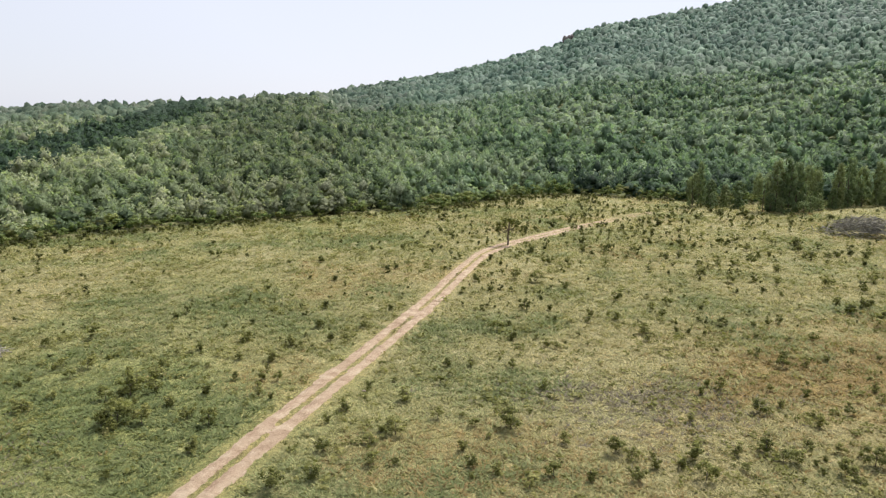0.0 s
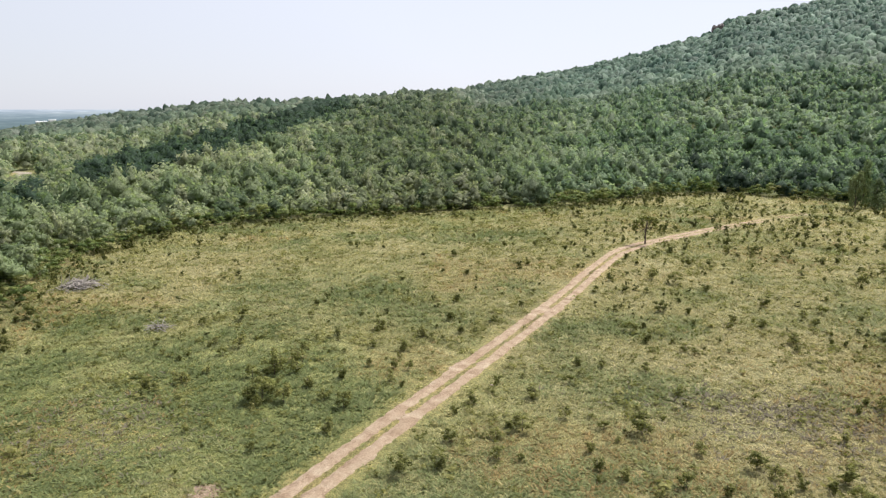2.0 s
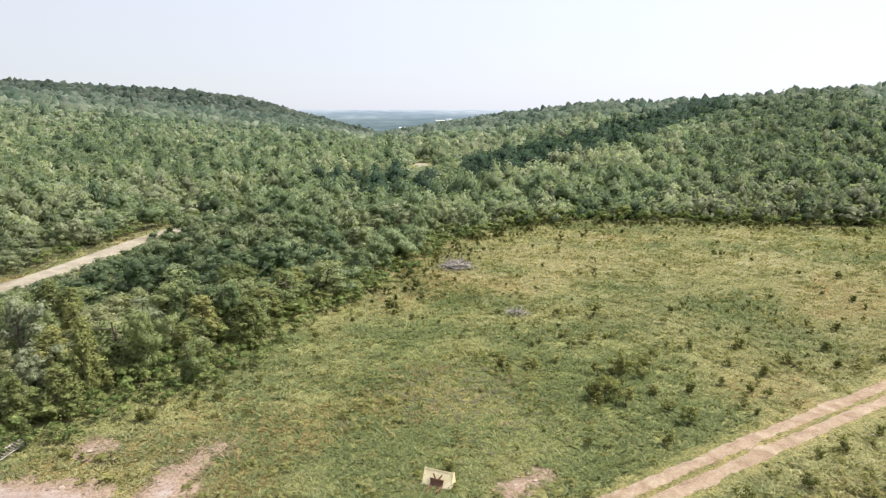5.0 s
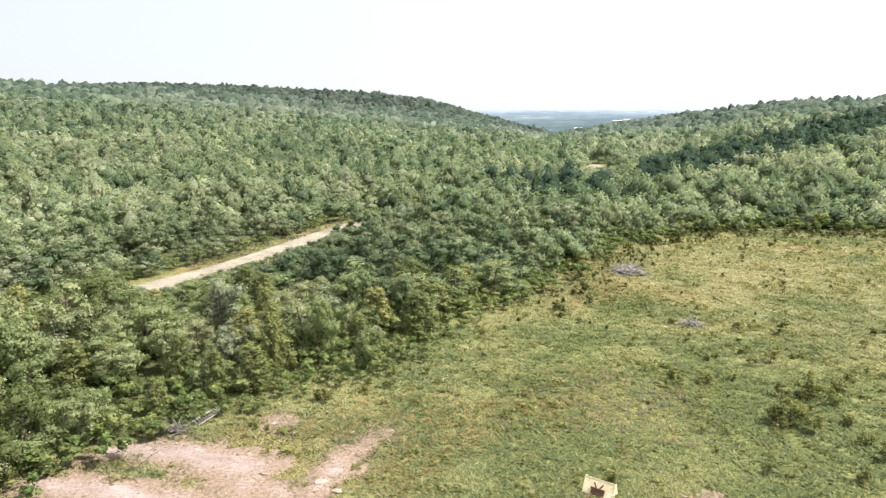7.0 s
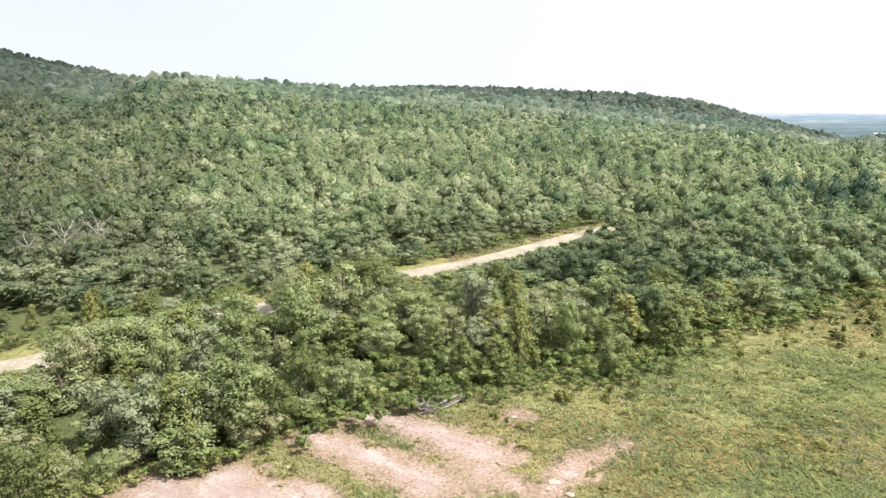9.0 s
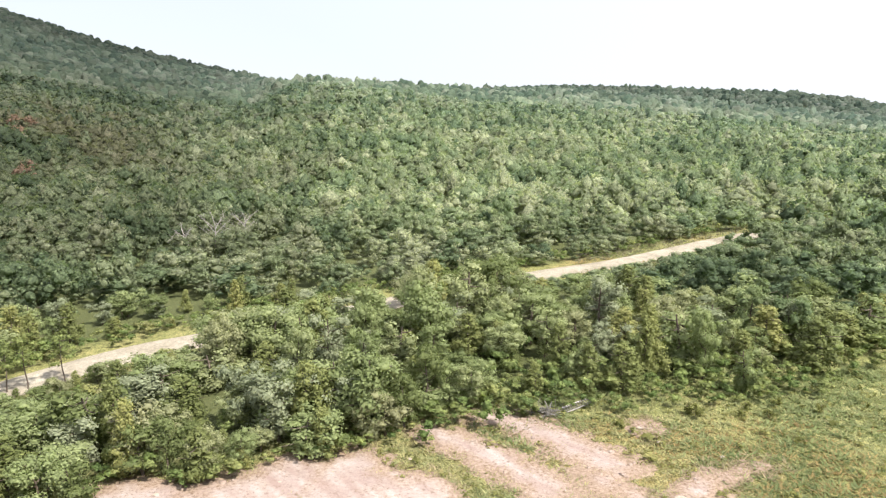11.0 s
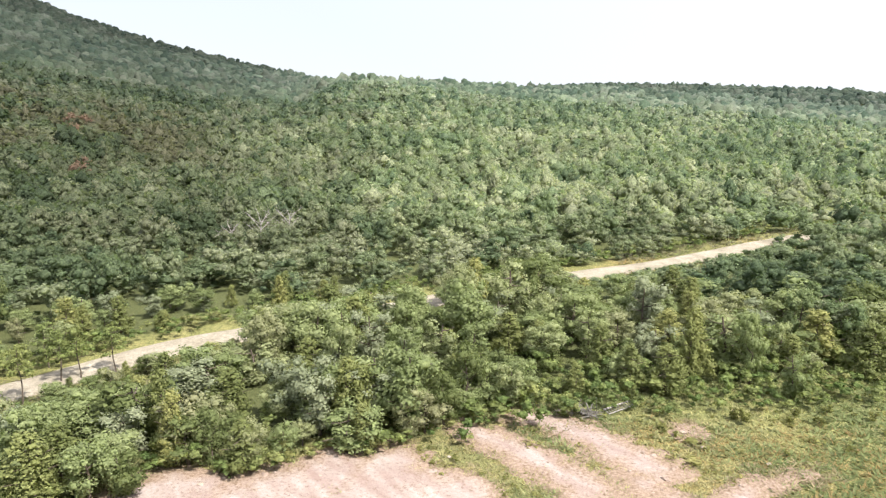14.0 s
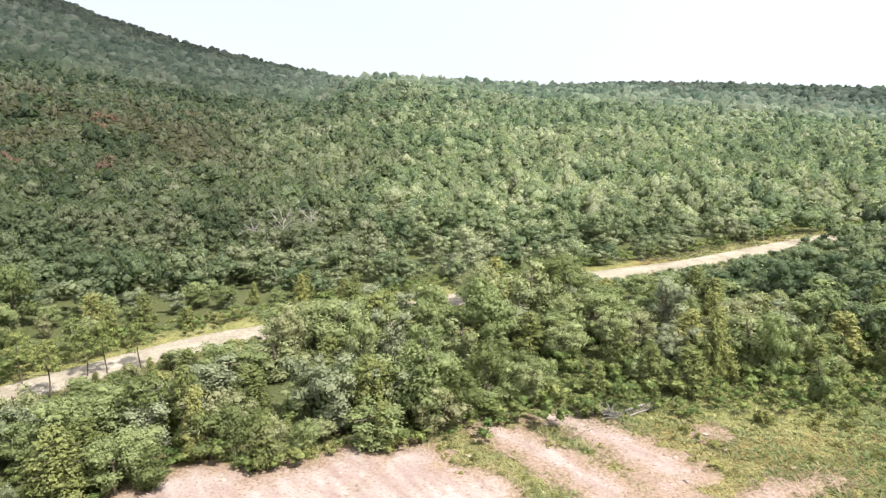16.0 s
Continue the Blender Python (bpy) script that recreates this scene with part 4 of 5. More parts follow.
def meadow_bushes():
    rng = np.random.default_rng(41)
    rows = [(x, y, h) for x, y, h in BUSHES + MORE_BUSHES]
    rows += [(x, y, rng.uniform(0.7, 1.15)) for x, y in LOW_LEFT + LOW_RIGHT] + [(x, y, rng.uniform(1.2, 2.0)) for x, y in LOW_FAR]
    n = 24000
    az, r = rng.uniform(-36, 75, n), np.sqrt(rng.uniform(40**2, 270**2, n))
    x, y = -np.sin(np.radians(az)) * r, np.cos(np.radians(az)) * r
    want = 0.012 + 0.06 * ease((fbm(x / 14, y / 14, 81) - 0.48) / 0.2) * (0.4 + 0.6 * ease((x + 45) / 40)) + 0.3 * ease((outside(x, y) + 12) / 10)
    want = want + 0.05 * np.exp(-(line_distance(x, y, TRACK_PATH) / 16) ** 2) * ease((y - 55) / 20)
    want = want * np.where((x < -30) & (y < 60), 0.25, 1.0) * np.where(x > 5, 6.0, 4.0)
    keep = (outside(x, y) < -1.5) & (rng.uniform(0, 1, n) < want) & (line_distance(x, y, TRACK_PATH) > 2.3) & (clay_field(x, y) < -0.3)
    x, y, r = x[keep], y[keep], r[keep]
    h = np.clip(rng.lognormal(-0.45, 0.42, len(x)), 0.3, 2.0) * np.interp(r, [40, 200], [0.8, 1.5])
    order = np.argsort(r)
    alone = 300 - len(rows)
    for i in order[:alone]:
        rows.append((x[i], y[i], h[i]))
    for q, (px, py, ph) in enumerate(rows):
        plant("sapling", SAPLINGS[q % 6], px, py, ph, ph * rng.uniform(1.05, 1.45), rng.uniform(0, 6.28),
              "small dark green oak sapling in the grass", "sapling", "saplings in the meadow", ("stem", "leaves"))
    m = order[alone:]
    t = [crown("bush", 5, 64, 0.16, np.random.default_rng(950 + k), 0.6) for k in range(6)]
    k = rng.uniform(0, 1, (len(m), 1))
    c = np.array((0.1, 0.11, 0.036)) * (1 - k) + np.array((0.21, 0.215, 0.075)) * k
    v, f, c, n = scatter(t, rng.integers(0, 6, len(m)), x[m], y[m], land(x[m], y[m]) - 0.03, h[m] * 1.3, h[m] * rng.uniform(1.1, 1.7, len(m)), c, rng)
    tagged(new("distant_saplings", tri_mesh("distant_saplings", v, f, LEAF, c, True, n)), "scattered dark saplings across the far meadow", "saplings", kind="stuff")


def tuft(rng, blades, spread, wide):
    """Blades of grass one metre high, bending outwards."""
    v, f = [], []
    for k in range(blades):
        a = rng.uniform(0, 6.28)
        d = np.array((math.cos(a), math.sin(a), 0))
        s = np.array((-d[1], d[0], 0)) * wide
        p = d * rng.uniform(0, 0.35) * spread
        tip = p + d * rng.uniform(0.2, 0.8) * spread + (0, 0, rng.uniform(0.6, 1.0))
        v += [p - s, p + s, tip]
        f.append((3 * k, 3 * k + 1, 3 * k + 2))
    return np.array(v), np.array(f)


def meadow_grass():
    rng = np.random.default_rng(51)
    xs, ys = [], []
    for r0, r1 in ((33, 45), (45, 75), (75, 130), (130, 240)):
        n = int(11.0 * 45**2 * radians(160) * math.log(r1 / r0))
        az, r = rng.uniform(-35, 124 if r0 < 60 else 75, n), np.exp(rng.uniform(math.log(r0), math.log(r1), n))
        xs.append(-np.sin(np.radians(az)) * r)
        ys.append(np.cos(np.radians(az)) * r)
    x, y = np.concatenate(xs), np.concatenate(ys)
    road = line_distance(x, y, GRAVEL_PATH)
    keep = ((outside(x, y) < np.where(np.hypot(x, y) < 75, 6.0, 0.5)) | (road < 9)) & (road > 2.7) & (rut_field(x, y) < 0.0) & (clay_field(x, y) < 0.7 * rng.uniform(0, 1, len(x)) ** 2 + 1.6 * ease((fbm(x / 1.7, y / 1.7, 49) - 0.6) / 0.12))
    x, y = x[keep], y[keep]
    r = np.hypot(x, y)
    lush = fbm(x / 9, y / 9, 91)
    h = rng.uniform(0.16, 0.4, len(x)) * (0.6 + 0.8 * lush) * (r / 45) ** 0.55
    h = h * np.where(line_distance(x, y, TRACK_PATH) < 2.6, 0.45, 1.0)
    dry, rust, grey = zones(x, y)
    k = np.clip(0.95 - 0.75 * dry + 1.5 * (lush - 0.5) + rng.normal(0, 0.16, len(x)), 0, 1)
    stops = np.array([(0.5, 0.435, 0.235), (0.455, 0.41, 0.21), (0.405, 0.38, 0.18), (0.315, 0.335, 0.16), (0.215, 0.255, 0.108)])
    c = np.stack([np.interp(k, np.linspace(0, 1, 5), stops[:, i]) for i in range(3)], 1)
    q = rng.uniform(0, 1, len(x))
    c[q < rust * 0.6] = (0.37, 0.275, 0.125)
    c[q < 0.6 * ease((clay_field(x, y) + 2.2) / 1.6)] = (0.36, 0.3, 0.18)
    by_track = line_distance(x, y, TRACK_PATH) < 0.8
    c[by_track] = (0.32, 0.24, 0.15)
    c[q > 1 - grey * 0.8] = (0.27, 0.235, 0.18)
    c[(road[keep] < 9) & (q > 0.3)] = (0.26, 0.24, 0.15)
    c = c * rng.uniform(0.72, 1.0, (len(x), 1))
    t = [tuft(np.random.default_rng(970 + q), 6, 1.3, 0.11) for q in range(8)]
    v, f, c, n = scatter(t, rng.integers(0, 8, len(x)), x, y, land(x, y) - 0.02, h * 0.72, h * 1.9, c, rng)
    tagged(new("meadow_grass", tri_mesh("meadow_grass", v, f, GRASS, c)), "rough tufted meadow grass, green and straw-coloured", "grass", kind="stuff")


def meadow_weeds():
    rng = np.random.default_rng(53)
    n = 62000
    az, r = rng.uniform(-36, 100, n), np.sqrt(rng.uniform(34**2, 215**2, n))
    x, y = -np.sin(np.radians(az)) * r, np.cos(np.radians(az)) * r
    keep = (outside(x, y) < 0) & (rut_field(x, y) < -0.3) & (clay_field(x, y) < -0.1)
    keep &= rng.uniform(0, 1, n) < (0.14 + 0.75 * ease((fbm(x / 6, y / 6, 95, 4) - 0.42) / 0.2)) * np.interp(r, [60, 110, 200], [1.0, 0.7, 0.5])
    x, y, r = x[keep], y[keep], r[keep]
    h = np.clip(rng.lognormal(-1.2, 0.4, len(x)), 0.14, 0.7) * np.interp(r, [40, 170], [0.9, 1.5])
    stops = np.array([(0.16, 0.165, 0.055), (0.225, 0.225, 0.08), (0.295, 0.285, 0.11), (0.35, 0.31, 0.145)])
    k = np.clip(rng.normal(0.4, 0.3, len(x)), 0, 1)
    c = np.stack([np.interp(k, np.linspace(0, 1, 4), stops[:, i]) for i in range(3)], 1)
    t = []
    for q in range(6):
        g = np.random.default_rng(990 + q)
        d = unit(g.normal(size=(15, 3)) + (0, 0, 0.5))
        t.append(sprays(d * (0.6, 0.6, 0.45) * g.uniform(0.3, 1.15, (15, 1)) + (0, 0, 0.4), unit(d + g.normal(size=(15, 3)) * 0.5), g.uniform(0.3, 0.6, 15), g.uniform(0.22, 0.4, 15), g))
    v, f, c, n = scatter(t, rng.integers(0, 6, len(x)), x, y, land(x, y), h, h * rng.uniform(1.2, 2.4, len(x)), c, rng)
    tagged(new("meadow_weeds", tri_mesh("meadow_weeds", v, f, GRASS, c)), "patches of low broad-leaved weeds among the grass", "weeds", kind="stuff")


meadow_bushes()
meadow_grass()
meadow_weeds()


# ---- trees that stand out ----
def standing(x, y):
    return float(land(np.array([x]), np.array([y]))[0])


def lone_tree():
    rng = np.random.default_rng(77)
    base = new("lone_tree")
    base.location = (12.9, 136.4, standing(12.9, 136.4))
    trunk = [tube([(0, 0, -0.2), (0.05, 0, 1.0), (0.0, 0.05, 2.2), (0.15, 0, 3.3), (0.3, 0, 4.3)], [0.2, 0.16, 0.14, 0.12, 0.06], 8)]
    centres = []
    for k, (dx, dy, dz, r) in enumerate(((-1.7, 0.2, 3.5, 0.6), (-1.9, -0.3, 4.3, 0.7), (-0.8, 0.4, 5.0, 0.8), (0.3, -0.2, 5.2, 0.8), (1.3, 0.3, 5.0, 0.7),
                                         (2.0, 0, 4.5, 0.65), (-0.9, -0.9, 4.2, 0.65), (1.0, 0.9, 4.3, 0.7), (1.5, -0.7, 4.0, 0.5), (-2.3, 0.2, 3.0, 0.4), (0.2, 1.1, 4.6, 0.7))):
        trunk.append(tube([(0.05, 0, 2.4 + 0.1 * k), (dx * 0.5, dy * 0.5, dz * 0.75), (dx, dy, dz)], [0.07, 0.05, 0.02], 5))
        centres.append(((dx, dy, dz), r))
    part("trunk", tri_mesh("lone_trunk", *join(trunk), BARK, smooth=True), base)
    pieces = []
    for c, r in centres:
        pieces.append((np.array(c) + ICO_V * r * 0.5 * (1, 1, 0.6) * rng.uniform(0.6, 1.2, (12, 1)), ICO_F))
        d = unit(rng.normal(size=(70, 3)))
        pieces.append(rhombi(np.array(c) + d * r * rng.uniform(0.5, 1.2, (70, 1)) * (1, 1, 0.7), unit(d + rng.normal(size=(70, 3)) * 0.5),
                             rng.uniform(0.2, 0.38, 70), rng.uniform(0.12, 0.22, 70), rng))
    part("crown", tri_mesh("lone_crown", *join(pieces), SAPLING), base)
    tagged(base, "lone small tree with bare trunk beside the dirt track", "tree")


lone_tree()
for k, (x, y, h) in enumerate([(-64.9, -31.3, 5.2), (-63.3, -33.9, 5.5), (-62.5, -35.3, 5.3), (-57.4, -35.9, 5.6), (-66.5, -38.7, 5.2), (-60.5, -40.5, 5.6)]):
    plant("young_pine", PINES[k % 4], x, y, h, h * 0.95, k * 1.7, "young pine with bare trunk and tufted top by the road", "pine tree", "pines by the gravel road")
DARK = leaf_material("dark_leaves", [(0.0, (0.12, 0.165, 0.08)), (0.6, (0.165, 0.215, 0.1)), (1.0, (0.22, 0.255, 0.115))], 0.42, 0.0, 0.3, 0.12)
DARKS = plant_set("dark", "oak", 2, 26, 2000, 0.05, DARK, 650) + plant_set("dark", "cone", 2, 30, 2000, 0.048, DARK, 660)
for k, (x, y, h) in enumerate([(-51.2, -9.2, 6.6), (-52.4, -5.6, 6.2), (-53.5, -11.5, 6.4)]):
    plant("tree", SILVERS[k % 3], x, y, h, h * 1.05, k * 2.0, "silvery green bushy tree in the young wood", "tree", "young trees of the wood")
BANK = [(-46.6, -18.8, 5.8, 0.85, CEDARS), (-49.0, -20.5, 6.4, 0.8, CEDARS), (-45.8, -13.4, 4.0, 0.95, OAKS), (-46.4, -16.0, 4.4, 0.8, SHRUBS), (-47.3, -11.2, 3.0, 1.0, OAKS),
        (-44.2, -22.4, 3.6, 1.0, SHRUBS), (-51.0, -2.2, 4.6, 0.9, OAKS), (-53.2, 0.6, 4.8, 0.95, OAKS), (-56.4, 6.6, 4.6, 0.95, SHRUBS)]
for k, (x, y, h, w, meshes) in enumerate(BANK):
    plant("tree", meshes[k % len(meshes)], x, y, h, h * w, k * 1.9, "bushy green tree at the rim of the bare clay", "tree", "young trees of the wood")
for k, (x, y, h) in enumerate([(-72.6, 39.6, 6.4), (-70.5, 43.0, 6.0), (-75.5, 42.5, 6.6)]):
    plant("tree", DARKS[k % 4], x, y, h, h * 0.9, k * 2.3, "dark green tree standing out from the paler wood", "tree", "young trees of the wood")
TALL = [(73.4, 200, 14.5), (71.5, 199, 12), (78, 203, 9), (81, 200, 7.5), (85, 199, 8.5), (87.4, 189.5, 13), (91, 190, 16.5), (93.5, 188, 17),
        (97, 191, 15), (102, 196, 15.5), (108, 201, 14), (113, 199, 15), (118, 203, 16), (123, 206, 14), (128, 205, 15.5), (134, 210, 16), (90, 184, 5), (95.5, 183.5, 4.5),
        (76, 197, 5), (83, 195, 6), (88, 186.5, 6), (99, 187, 6), (104, 192, 6), (110, 196, 7), (116, 199, 6), (122, 202, 7), (130, 203, 6)]
for k, (x, y, h) in enumerate(TALL):
    meshes = DARKS
    plant("tall_tree", meshes[k % 4], x, y, h, h * (0.5 if k > 1 else 0.4) * (1.5 if h < 10 else 1.0) * (1.2 if k % 4 > 1 else 1.0), k * 2.1,
          "tall dark green tree at the far side of the meadow", "tree", "tall trees beyond the meadow", sink=h * 0.12)

RED = leaf_material("rusty_leaves", [(0.0, (0.2, 0.135, 0.098)), (1.0, (0.26, 0.18, 0.125))])
REDS = plant_set("red", "oak", 2, 14, 420, 0.09, RED, 600)
for k, (az, r, h) in enumerate([(117.2, 404, 6), (116.4, 410, 6), (115.6, 406, 5.5), (116.9, 378, 5.5), (116.0, 395, 5), (116.6, 284, 5), (116.4, 264, 4.5), (117.0, 270, 5), (123.2, 292, 5), (122.6, 284, 5)]):
    x, y = -math.sin(radians(az)) * r, math.cos(radians(az)) * r
    plant("browned_tree", REDS[k % 2], x, y, h * 1.6, h * 1.3, k * 1.3, "tree with browned reddish leaves among green ones", "tree", "browned trees")


def bare_tree(x, y, h, seed):
    rng = np.random.default_rng(seed)
    pieces = [tube([(0, 0, -0.2), (0.1, 0, h * 0.4), (0, 0.1, h * 0.7)], [0.16, 0.12, 0.08], 6)]
    for k in range(13):
        a, z = k * 2.4, h * (0.35 + 0.035 * k)
        l = h * rng.uniform(0.25, 0.45)
        d = np.array((math.cos(a), math.sin(a), 0.9))
        p = np.array((0.05, 0.05, z))
        pieces.append(tube([p, p + d * l * 0.5 + rng.normal(size=3) * 0.12, p + d * l], [0.07, 0.05, 0.02], 4))
        for _ in range(3):
            q = p + d * l * rng.uniform(0.4, 0.9)
            pieces.append(tube([q, q + unit(rng.normal(size=3) + (0, 0, 0.6)) * l * 0.45], [0.035, 0.012], 3))
    base = new("dead_tree", tri_mesh("dead_tree", *join(pieces), DEADWOOD, smooth=True))
    base.location = (x, y, standing(x, y))
    tagged(base, "bleached dead tree with bare branches in the wood", "dead tree", "dead trees")


bare_tree(-124, -31.5, 7.5, 1)
bare_tree(-130, -27.5, 7.0, 2)
bare_tree(-121, -36.0, 6.0, 3)


# ---- brush heaps ----
def brush_heap(x, y, lx, ly, h, count, turn, label, seed, material=BRUSH, thick=0.05):
    rng = np.random.default_rng(seed)
    base = new("brush_pile")
    base.matrix_basis = pose(x, y, standing(x, y), rz=turn)
    twigs = []
    for k in range(count):
        q = rng.normal(size=2) * 0.4
        z = h * max(0.05, (1 - min(1, q @ q))) * rng.uniform(0.25, 1.0)
        c = np.array((q[0] * lx, q[1] * ly, z))
        d = unit(rng.normal(size=3) * (1, 0.8, 0.28)) * rng.uniform(0.4, 1.0) * min(lx, 1.8) * 0.75
        c[2] = max(c[2], abs(d[2]) + 0.03)
        log = k % 14 == 0
        w = thick * rng.uniform(0.5, 1.2) * (2.2 if log else 1)
        stick = tube([c - d, c + rng.normal(size=3) * 0.06, c + d], [w, w * 0.8, w * 0.4], 5)
        if log:
            part("log", tri_mesh("log", *stick, material, smooth=True), base)
        else:
            twigs.append(stick)
    tagged(part("brushwood", tri_mesh("brushwood", *join(twigs), material, smooth=True), base), kind="stuff")
    tagged(base, label, "brush pile")


brush_heap(-70.3, 86.0, 3.0, 2.2, 1.4, 170, 35, "heap of grey cut branches on the meadow's edge", 1, DEADWOOD, 0.07)
brush_heap(-47.7, 70.5, 1.7, 1.2, 0.5, 60, 20, "flat scatter of grey dead branches in the grass", 2, DEADWOOD, 0.04)
brush_heap(92.5, 150.5, 10.5, 5.0, 4.4, 900, -30, "large grey heap of cleared brush and logs", 3, HEAPWOOD, 0.075)
brush_heap(-54.6, 12.6, 1.5, 0.9, 0.6, 60, 60, "grey dead brush beside the slatted frame", 4, BRUSH, 0.03)


# ---- loader bucket in the grass ----
def loader_bucket(x, y, turn):
    base = new("loader_bucket")
    base.matrix_basis = pose(x, y, standing(x, y), rz=turn)
    lean = pose(0, 0, 0, rx=-33)
    bm = bmesh.new()
    box_bm(bm, lean @ pose(0, 0, 0.56), (2.1, 0.07, 1.08), 0.015)
    part("back_plate", bm_mesh("back_plate", bm, CREAM), base)
    bm = bmesh.new()
    box_bm(bm, lean @ pose(0, 0.06, 1.13), (2.14, 0.24, 0.07), 0.015)
    part("top_lip", bm_mesh("top_lip", bm, CREAM), base)
    bm = bmesh.new()
    box_bm(bm, pose(0, 0.5, 0.05), (2.1, 0.95, 0.05), 0.012)
    part("floor_plate", bm_mesh("floor_plate", bm, CREAM), base)
    bm = bmesh.new()
    box_bm(bm, pose(0, 1.02, 0.06), (2.14, 0.16, 0.06), 0.012)
    part("cutting_edge", bm_mesh("cutting_edge", bm, RUST), base, "worn steel cutting edge")
    # the opening between the arms, its darkness given by a rust-coloured panel
    bm = bmesh.new()
    box_bm(bm, lean @ pose(0, -0.05, 0.3), (0.95, 0.05, 0.42), 0.01)
    part("opening_panel", bm_mesh("opening_panel", bm, RUST), base, "dark rusty panel standing in for the opening")
    bm = bmesh.new()
    box_bm(bm, lean @ pose(0, -0.14, 0.52), (1.0, 0.1, 0.08), 0.01)
    part("hitch_bar", bm_mesh("hitch_bar", bm, RUST), base, "rusty hitch crossbar")
    for sx in (-1, 1):
        bm = bmesh.new()
        v = [bm.verts.new((sx * 1.05 + e, p, q)) for e in (-0.02, 0.02) for p, q in ((0.0, 0.03), (1.0, 0.06), (0.75, 0.98), (0.55, 0.98))]
        for f in ((0, 1, 2, 3), (7, 6, 5, 4), (0, 4, 5, 1), (1, 5, 6, 2), (2, 6, 7, 3), (3, 7, 4, 0)):
            bm.faces.new([v[i] for i in f])
        bmesh.ops.recalc_face_normals(bm, faces=bm.faces)
        part("side_plate", bm_mesh("side_plate", bm, CREAM), base)
        bm = bmesh.new()
        box_bm(bm, lean @ pose(sx * 0.2, -0.13, 0.68, ry=sx * 32), (0.08, 0.08, 0.46), 0.01)
        part("hitch_arm", bm_mesh("hitch_arm", bm, RUST), base, "rusty steel hitch arm")
        bm = bmesh.new()
        box_bm(bm, pose(sx * 0.4, -0.42, 0.12), (0.1, 0.8, 0.12), 0.01)
        part("rail", bm_mesh("rail", bm, RUST), base, "rusty steel rail")
    tagged(base, "cream-painted steel loader bucket lying in the grass", "loader bucket")


loader_bucket(-28.4, 32.7, 18)


# ---- slatted frame at the wood's edge ----
def slatted_frame(x, y, turn):
    base = new("slatted_frame")
    base.matrix_basis = pose(x, y, standing(x, y) + 0.1, rz=turn) @ pose(0, 0, 0.2, rx=18, ry=-2) @ Matrix.Scale(0.85, 4)
    for k, off in enumerate((0.36, -0.36)):
        bm = bmesh.new()
        box_bm(bm, pose(0, off, 0), (3.5, 0.15 if k == 0 else 0.08, 0.1), 0.012)
        part("rail", bm_mesh("rail", bm, DEADWOOD), base)
    slat = None
    for k in range(11):
        if slat is None:
            bm = bmesh.new()
            box_bm(bm, Matrix.Identity(4), (0.1, 0.72, 0.05), 0.008)
            slat = bm_mesh("slat", bm, BRUSH)
        part("slat", slat, base, m=pose(-1.7 + 0.34 * k, 0, 0.065, rz=(k * 37 % 9 - 4) * 0.8))
    tagged(base, "weathered wooden slatted frame leaning in the brush", "wooden frame")


slatted_frame(-55.6, 15.6, 122)


# ---- stones ----
def stones():
    rng = np.random.default_rng(88)
    spots = [(-40.6, 18.6, 0.42), (-51.2, 19.6, 0.22), (-48.6, 20.2, 0.18), (-38.9, 19.0, 0.3), (-24.4, 36.4, 0.13), (-23.7, 37.7, 0.16), (-24.6, 38.2, 0.11), (-23.6, 36.7, 0.1), (-24.9, 37.4, 0.09), (-7.2, 60.9, 0.2),
             (-46.0, 24.0, 0.2), (-44.8, -8.0, 0.2), (-47.5, 1.0, 0.18), (-43.6, -16.0, 0.22), (-55.6, 10.4, 0.3), (-50.2, 5.2, 0.16)]
    for x, y, s in spots:
        bm = bmesh.new()
        bmesh.ops.create_icosphere(bm, subdivisions=2, radius=1)
        for v in bm.verts:
            v.co *= 0.8 + 0.4 * noise.noise(v.co * 1.3 + Vector((x, y, 0)))
        ob = new("stone", bm_mesh("stone", bm, STONE, False))
        ob.matrix_basis = Matrix.LocRotScale((x, y, standing(x, y) + s * 0.25 + 0.05), Euler((0, 0, rng.uniform(0, 6))), (s * 1.4, s, s * 0.38))
        tagged(ob, "pale sandstone lump lying in the grass and clay", "stone", "loose pale stones")


stones()


# ---- cliff on the ridge ----
def rock_outcrop(az, r, wide, tall, seed):
    rng = np.random.default_rng(seed)
    bm = bmesh.new()
    for k in range(9):
        side = (k / 8 - 0.5) * wide
        made = bmesh.ops.create_icosphere(bm, subdivisions=2, radius=1, matrix=pose(side, rng.uniform(-3, 3), tall * rng.uniform(0.1, 0.4) * (1 - 0.5 * k / 8), rz=rng.uniform(0, 90)) @ Matrix.Diagonal((wide * 0.11, 5, tall * rng.uniform(0.45, 0.7), 1)))
        for v in made["verts"]:
            v.co += v.normal * 1.6 * noise.noise(v.co * 0.25)
    x, y = -math.sin(radians(az)) * r, math.cos(radians(az)) * r
    ob = new("rock_outcrop", bm_mesh("rock_outcrop", bm, CLIFF))
    ob.matrix_basis = pose(x, y, standing(x, y), rz=az)
    tagged(ob, "bare grey-brown rock outcrop along the wooded ridge", "rock")


CLIFF = plain_material("ridge_rock", [(0.3, (0.13, 0.11, 0.1)), (0.7, (0.27, 0.23, 0.21))], 0.25, 0.9, 0.2, 1.5)
rock_outcrop(-10.15, 1385, 34, 15, 5)
rock_outcrop(-7.6, 1390, 40, 8, 6)

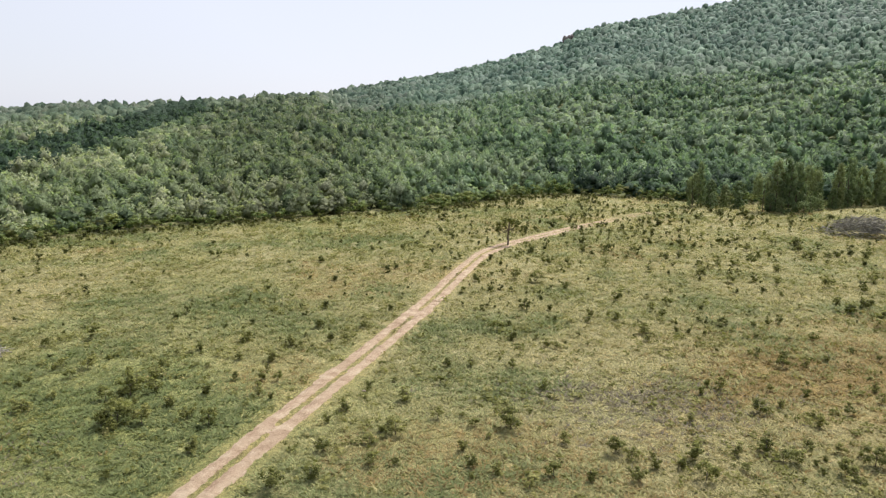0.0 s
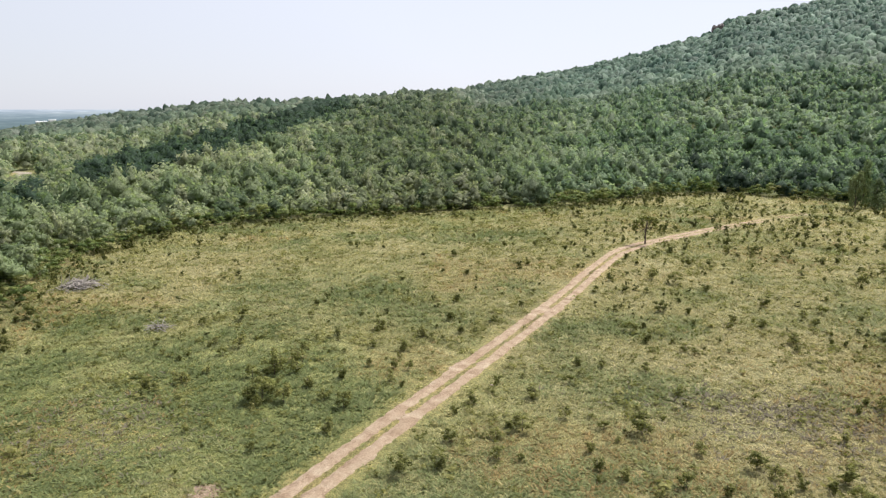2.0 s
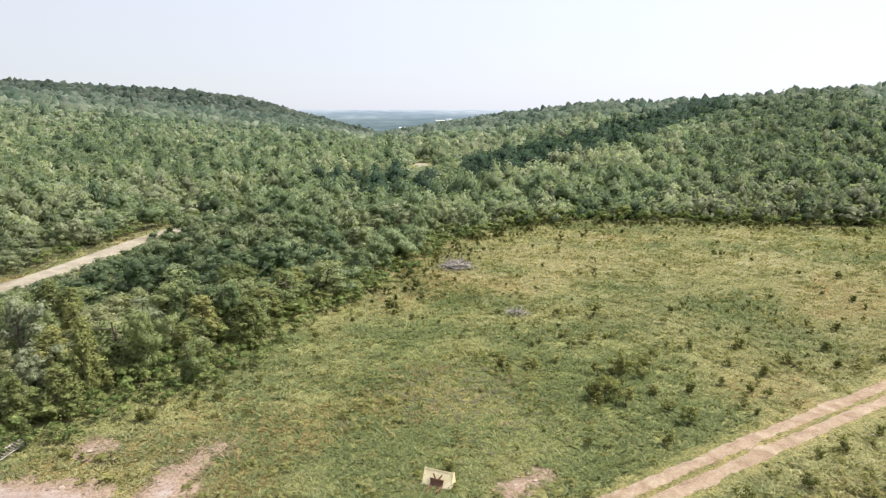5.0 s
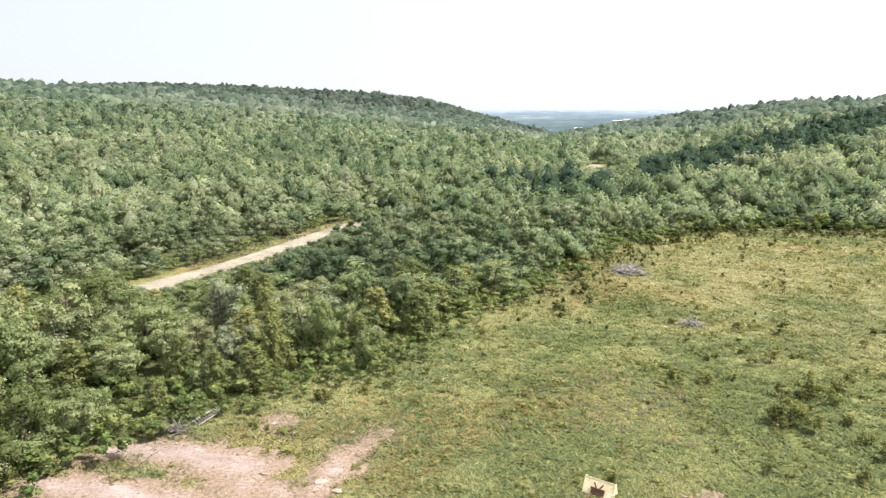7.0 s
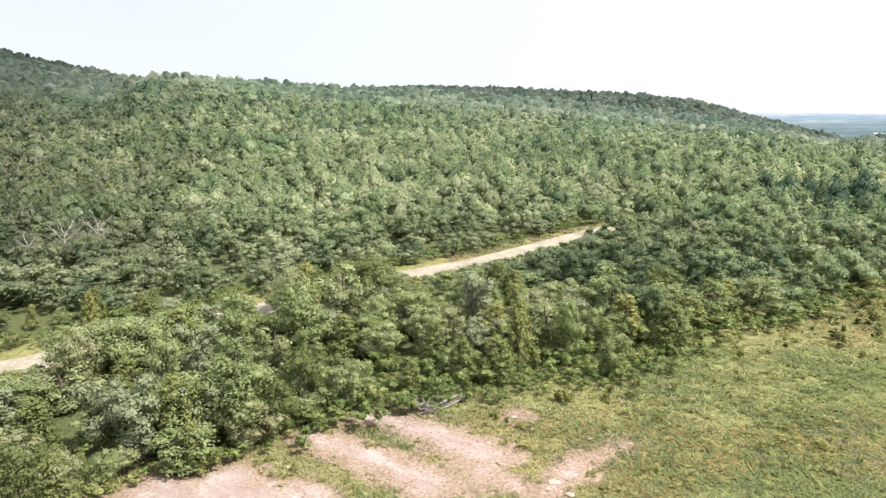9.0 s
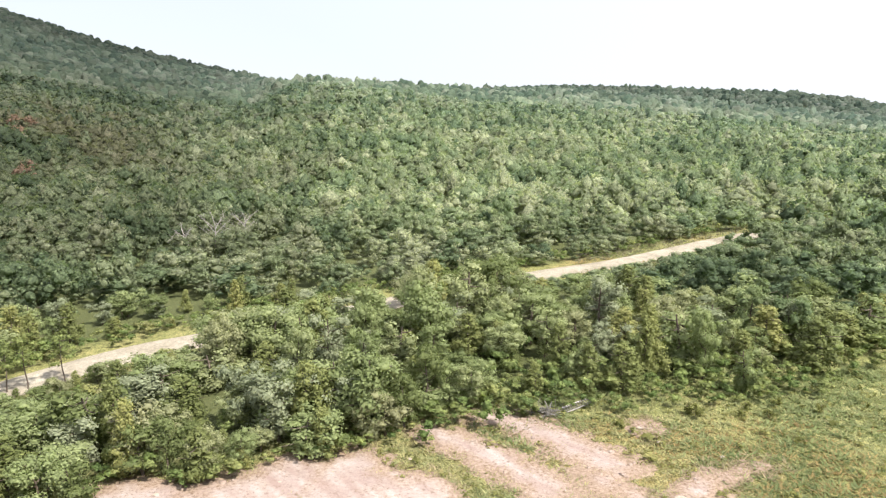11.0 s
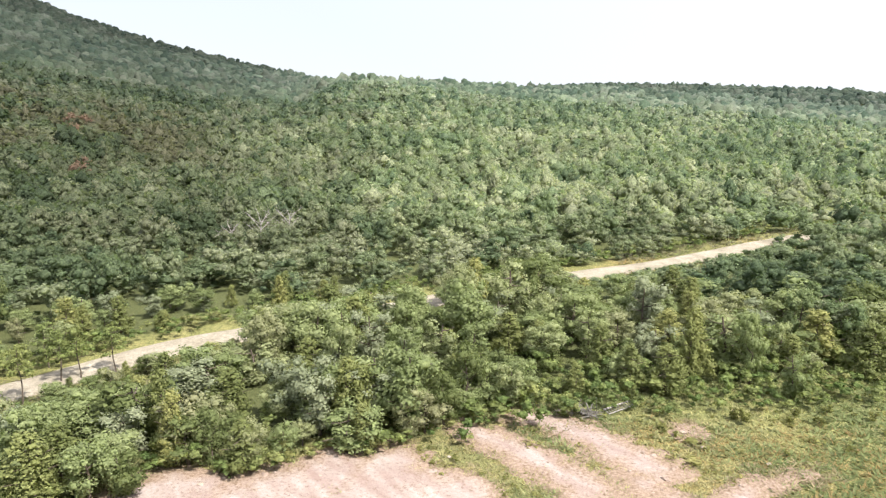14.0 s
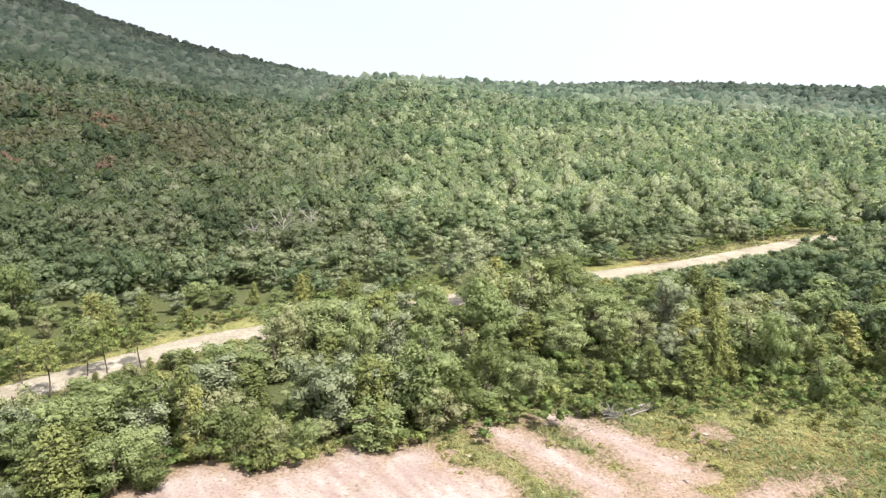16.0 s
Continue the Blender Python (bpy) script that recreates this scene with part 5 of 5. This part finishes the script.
# ---- far valley ----
def shed(az, r, length, depth, tall, turn):
    x, y = -math.sin(radians(az)) * r, math.cos(radians(az)) * r
    base = new("barn")
    base.matrix_basis = pose(x, y, standing(x, y), rz=turn)
    bm = bmesh.new()
    box_bm(bm, pose(0, 0, tall / 2), (length, depth, tall))
    part("wall", bm_mesh("wall", bm, WHITEWALL), base)
    bm = bmesh.new()
    a, b, e = length / 2 + 0.8, depth / 2 + 0.8, tall
    p = [bm.verts.new(c) for c in ((-a, -b, e), (a, -b, e), (a, b, e), (-a, b, e), (-a, 0, e + depth * 0.22), (a, 0, e + depth * 0.22))]
    for q in ((0, 1, 5, 4), (2, 3, 4, 5), (0, 4, 3), (1, 2, 5), (3, 2, 1, 0)):
        bm.faces.new([p[i] for i in q])
    part("roof", bm_mesh("roof", bm, ROOF), base)
    tagged(base, "long white farm building in the far valley", "barn", "far farm buildings")


def distance():
    """The plain beyond the valley, out to the horizon, as an upright glowing sheet: painted haze, woods and pale
    fields in bands.
    """
    m, t, b = nodes_of("glowing_haze_plain")
    t.nodes.remove(b)
    c = t.nodes.new("ShaderNodeTexCoord")
    layers = []
    for scale in ((0.006, 0.006, 0.11), (0.03, 0.03, 0.35)):
        mp = t.nodes.new("ShaderNodeMapping")
        mp.inputs["Scale"].default_value = scale
        n = t.nodes.new("ShaderNodeTexNoise")
        n.inputs["Scale"].default_value, n.inputs["Detail"].default_value = 1.0, 4
        t.links.new(c.outputs["Object"], mp.inputs[0])
        t.links.new(mp.outputs[0], n.inputs["Vector"])
        layers.append(n.outputs["Fac"])
    sep = t.nodes.new("ShaderNodeSeparateXYZ")
    t.links.new(c.outputs["Object"], sep.inputs[0])
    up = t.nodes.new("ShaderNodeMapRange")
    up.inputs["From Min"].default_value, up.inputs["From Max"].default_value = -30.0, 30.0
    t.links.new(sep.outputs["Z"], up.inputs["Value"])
    # paler and bluer upwards: haze painted in and given off as glow
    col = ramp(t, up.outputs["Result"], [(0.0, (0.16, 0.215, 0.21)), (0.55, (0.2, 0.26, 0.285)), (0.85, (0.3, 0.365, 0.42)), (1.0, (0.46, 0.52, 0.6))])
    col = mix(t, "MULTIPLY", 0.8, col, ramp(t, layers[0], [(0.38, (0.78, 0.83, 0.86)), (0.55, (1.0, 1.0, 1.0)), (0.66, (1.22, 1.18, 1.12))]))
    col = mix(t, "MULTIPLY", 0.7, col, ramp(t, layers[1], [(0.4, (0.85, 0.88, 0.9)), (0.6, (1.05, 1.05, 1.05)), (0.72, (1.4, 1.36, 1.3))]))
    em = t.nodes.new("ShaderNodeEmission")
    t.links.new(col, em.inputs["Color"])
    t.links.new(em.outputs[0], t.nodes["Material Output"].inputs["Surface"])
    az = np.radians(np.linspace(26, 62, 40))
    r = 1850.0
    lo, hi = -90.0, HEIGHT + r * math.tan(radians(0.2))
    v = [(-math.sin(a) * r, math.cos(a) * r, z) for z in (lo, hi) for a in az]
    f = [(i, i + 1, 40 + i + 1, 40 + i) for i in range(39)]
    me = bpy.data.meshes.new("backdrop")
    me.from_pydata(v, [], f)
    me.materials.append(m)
    tagged(new("backdrop", me), "glowing sheet of hazy blue plain at the horizon beyond the valley", "backdrop", kind="structure")


distance()
for row in ((40.6, 1800, 22, 8, 3.5, 38), (39.9, 1805, 14, 7, 3.5, 46), (43.6, 1810, 20, 8, 3, 42)):
    shed(*row)


def clods():
    """Broken lumps of clay along the scraped bank."""
    rng = np.random.default_rng(61)
    n = 2600
    x, y = rng.uniform(-58, -34, n), rng.uniform(-28, 24, n)
    e = clay_field(x, y)
    keep = (e > -0.15) & (rng.uniform(0, 1, n) < np.where(e < 0.5, 0.9, 0.25))
    x, y = x[keep], y[keep]
    e = clay_field(x, y)
    t = [(ICO_V * np.random.default_rng(k).uniform(0.55, 1.2, (12, 1)), ICO_F) for k in range(6)]
    h = np.clip(rng.lognormal(-3.0, 0.5, len(x)), 0.02, 0.16) * np.where(e < 0.4, 1.4, 0.8)
    z = land(x, y) + 0.09 * np.clip(e + 1.1, -0.35, 1.4)
    v, f, c, n = scatter(t, rng.integers(0, 6, len(x)), x, y, z, h, h * 1.6, np.full((len(x), 3), 0.6), rng)
    tagged(new("clay_clods", tri_mesh("clay_clods", v, f, CLAY, c)), "broken reddish clods strewn over the bare clay", "clods", kind="stuff")


clods()
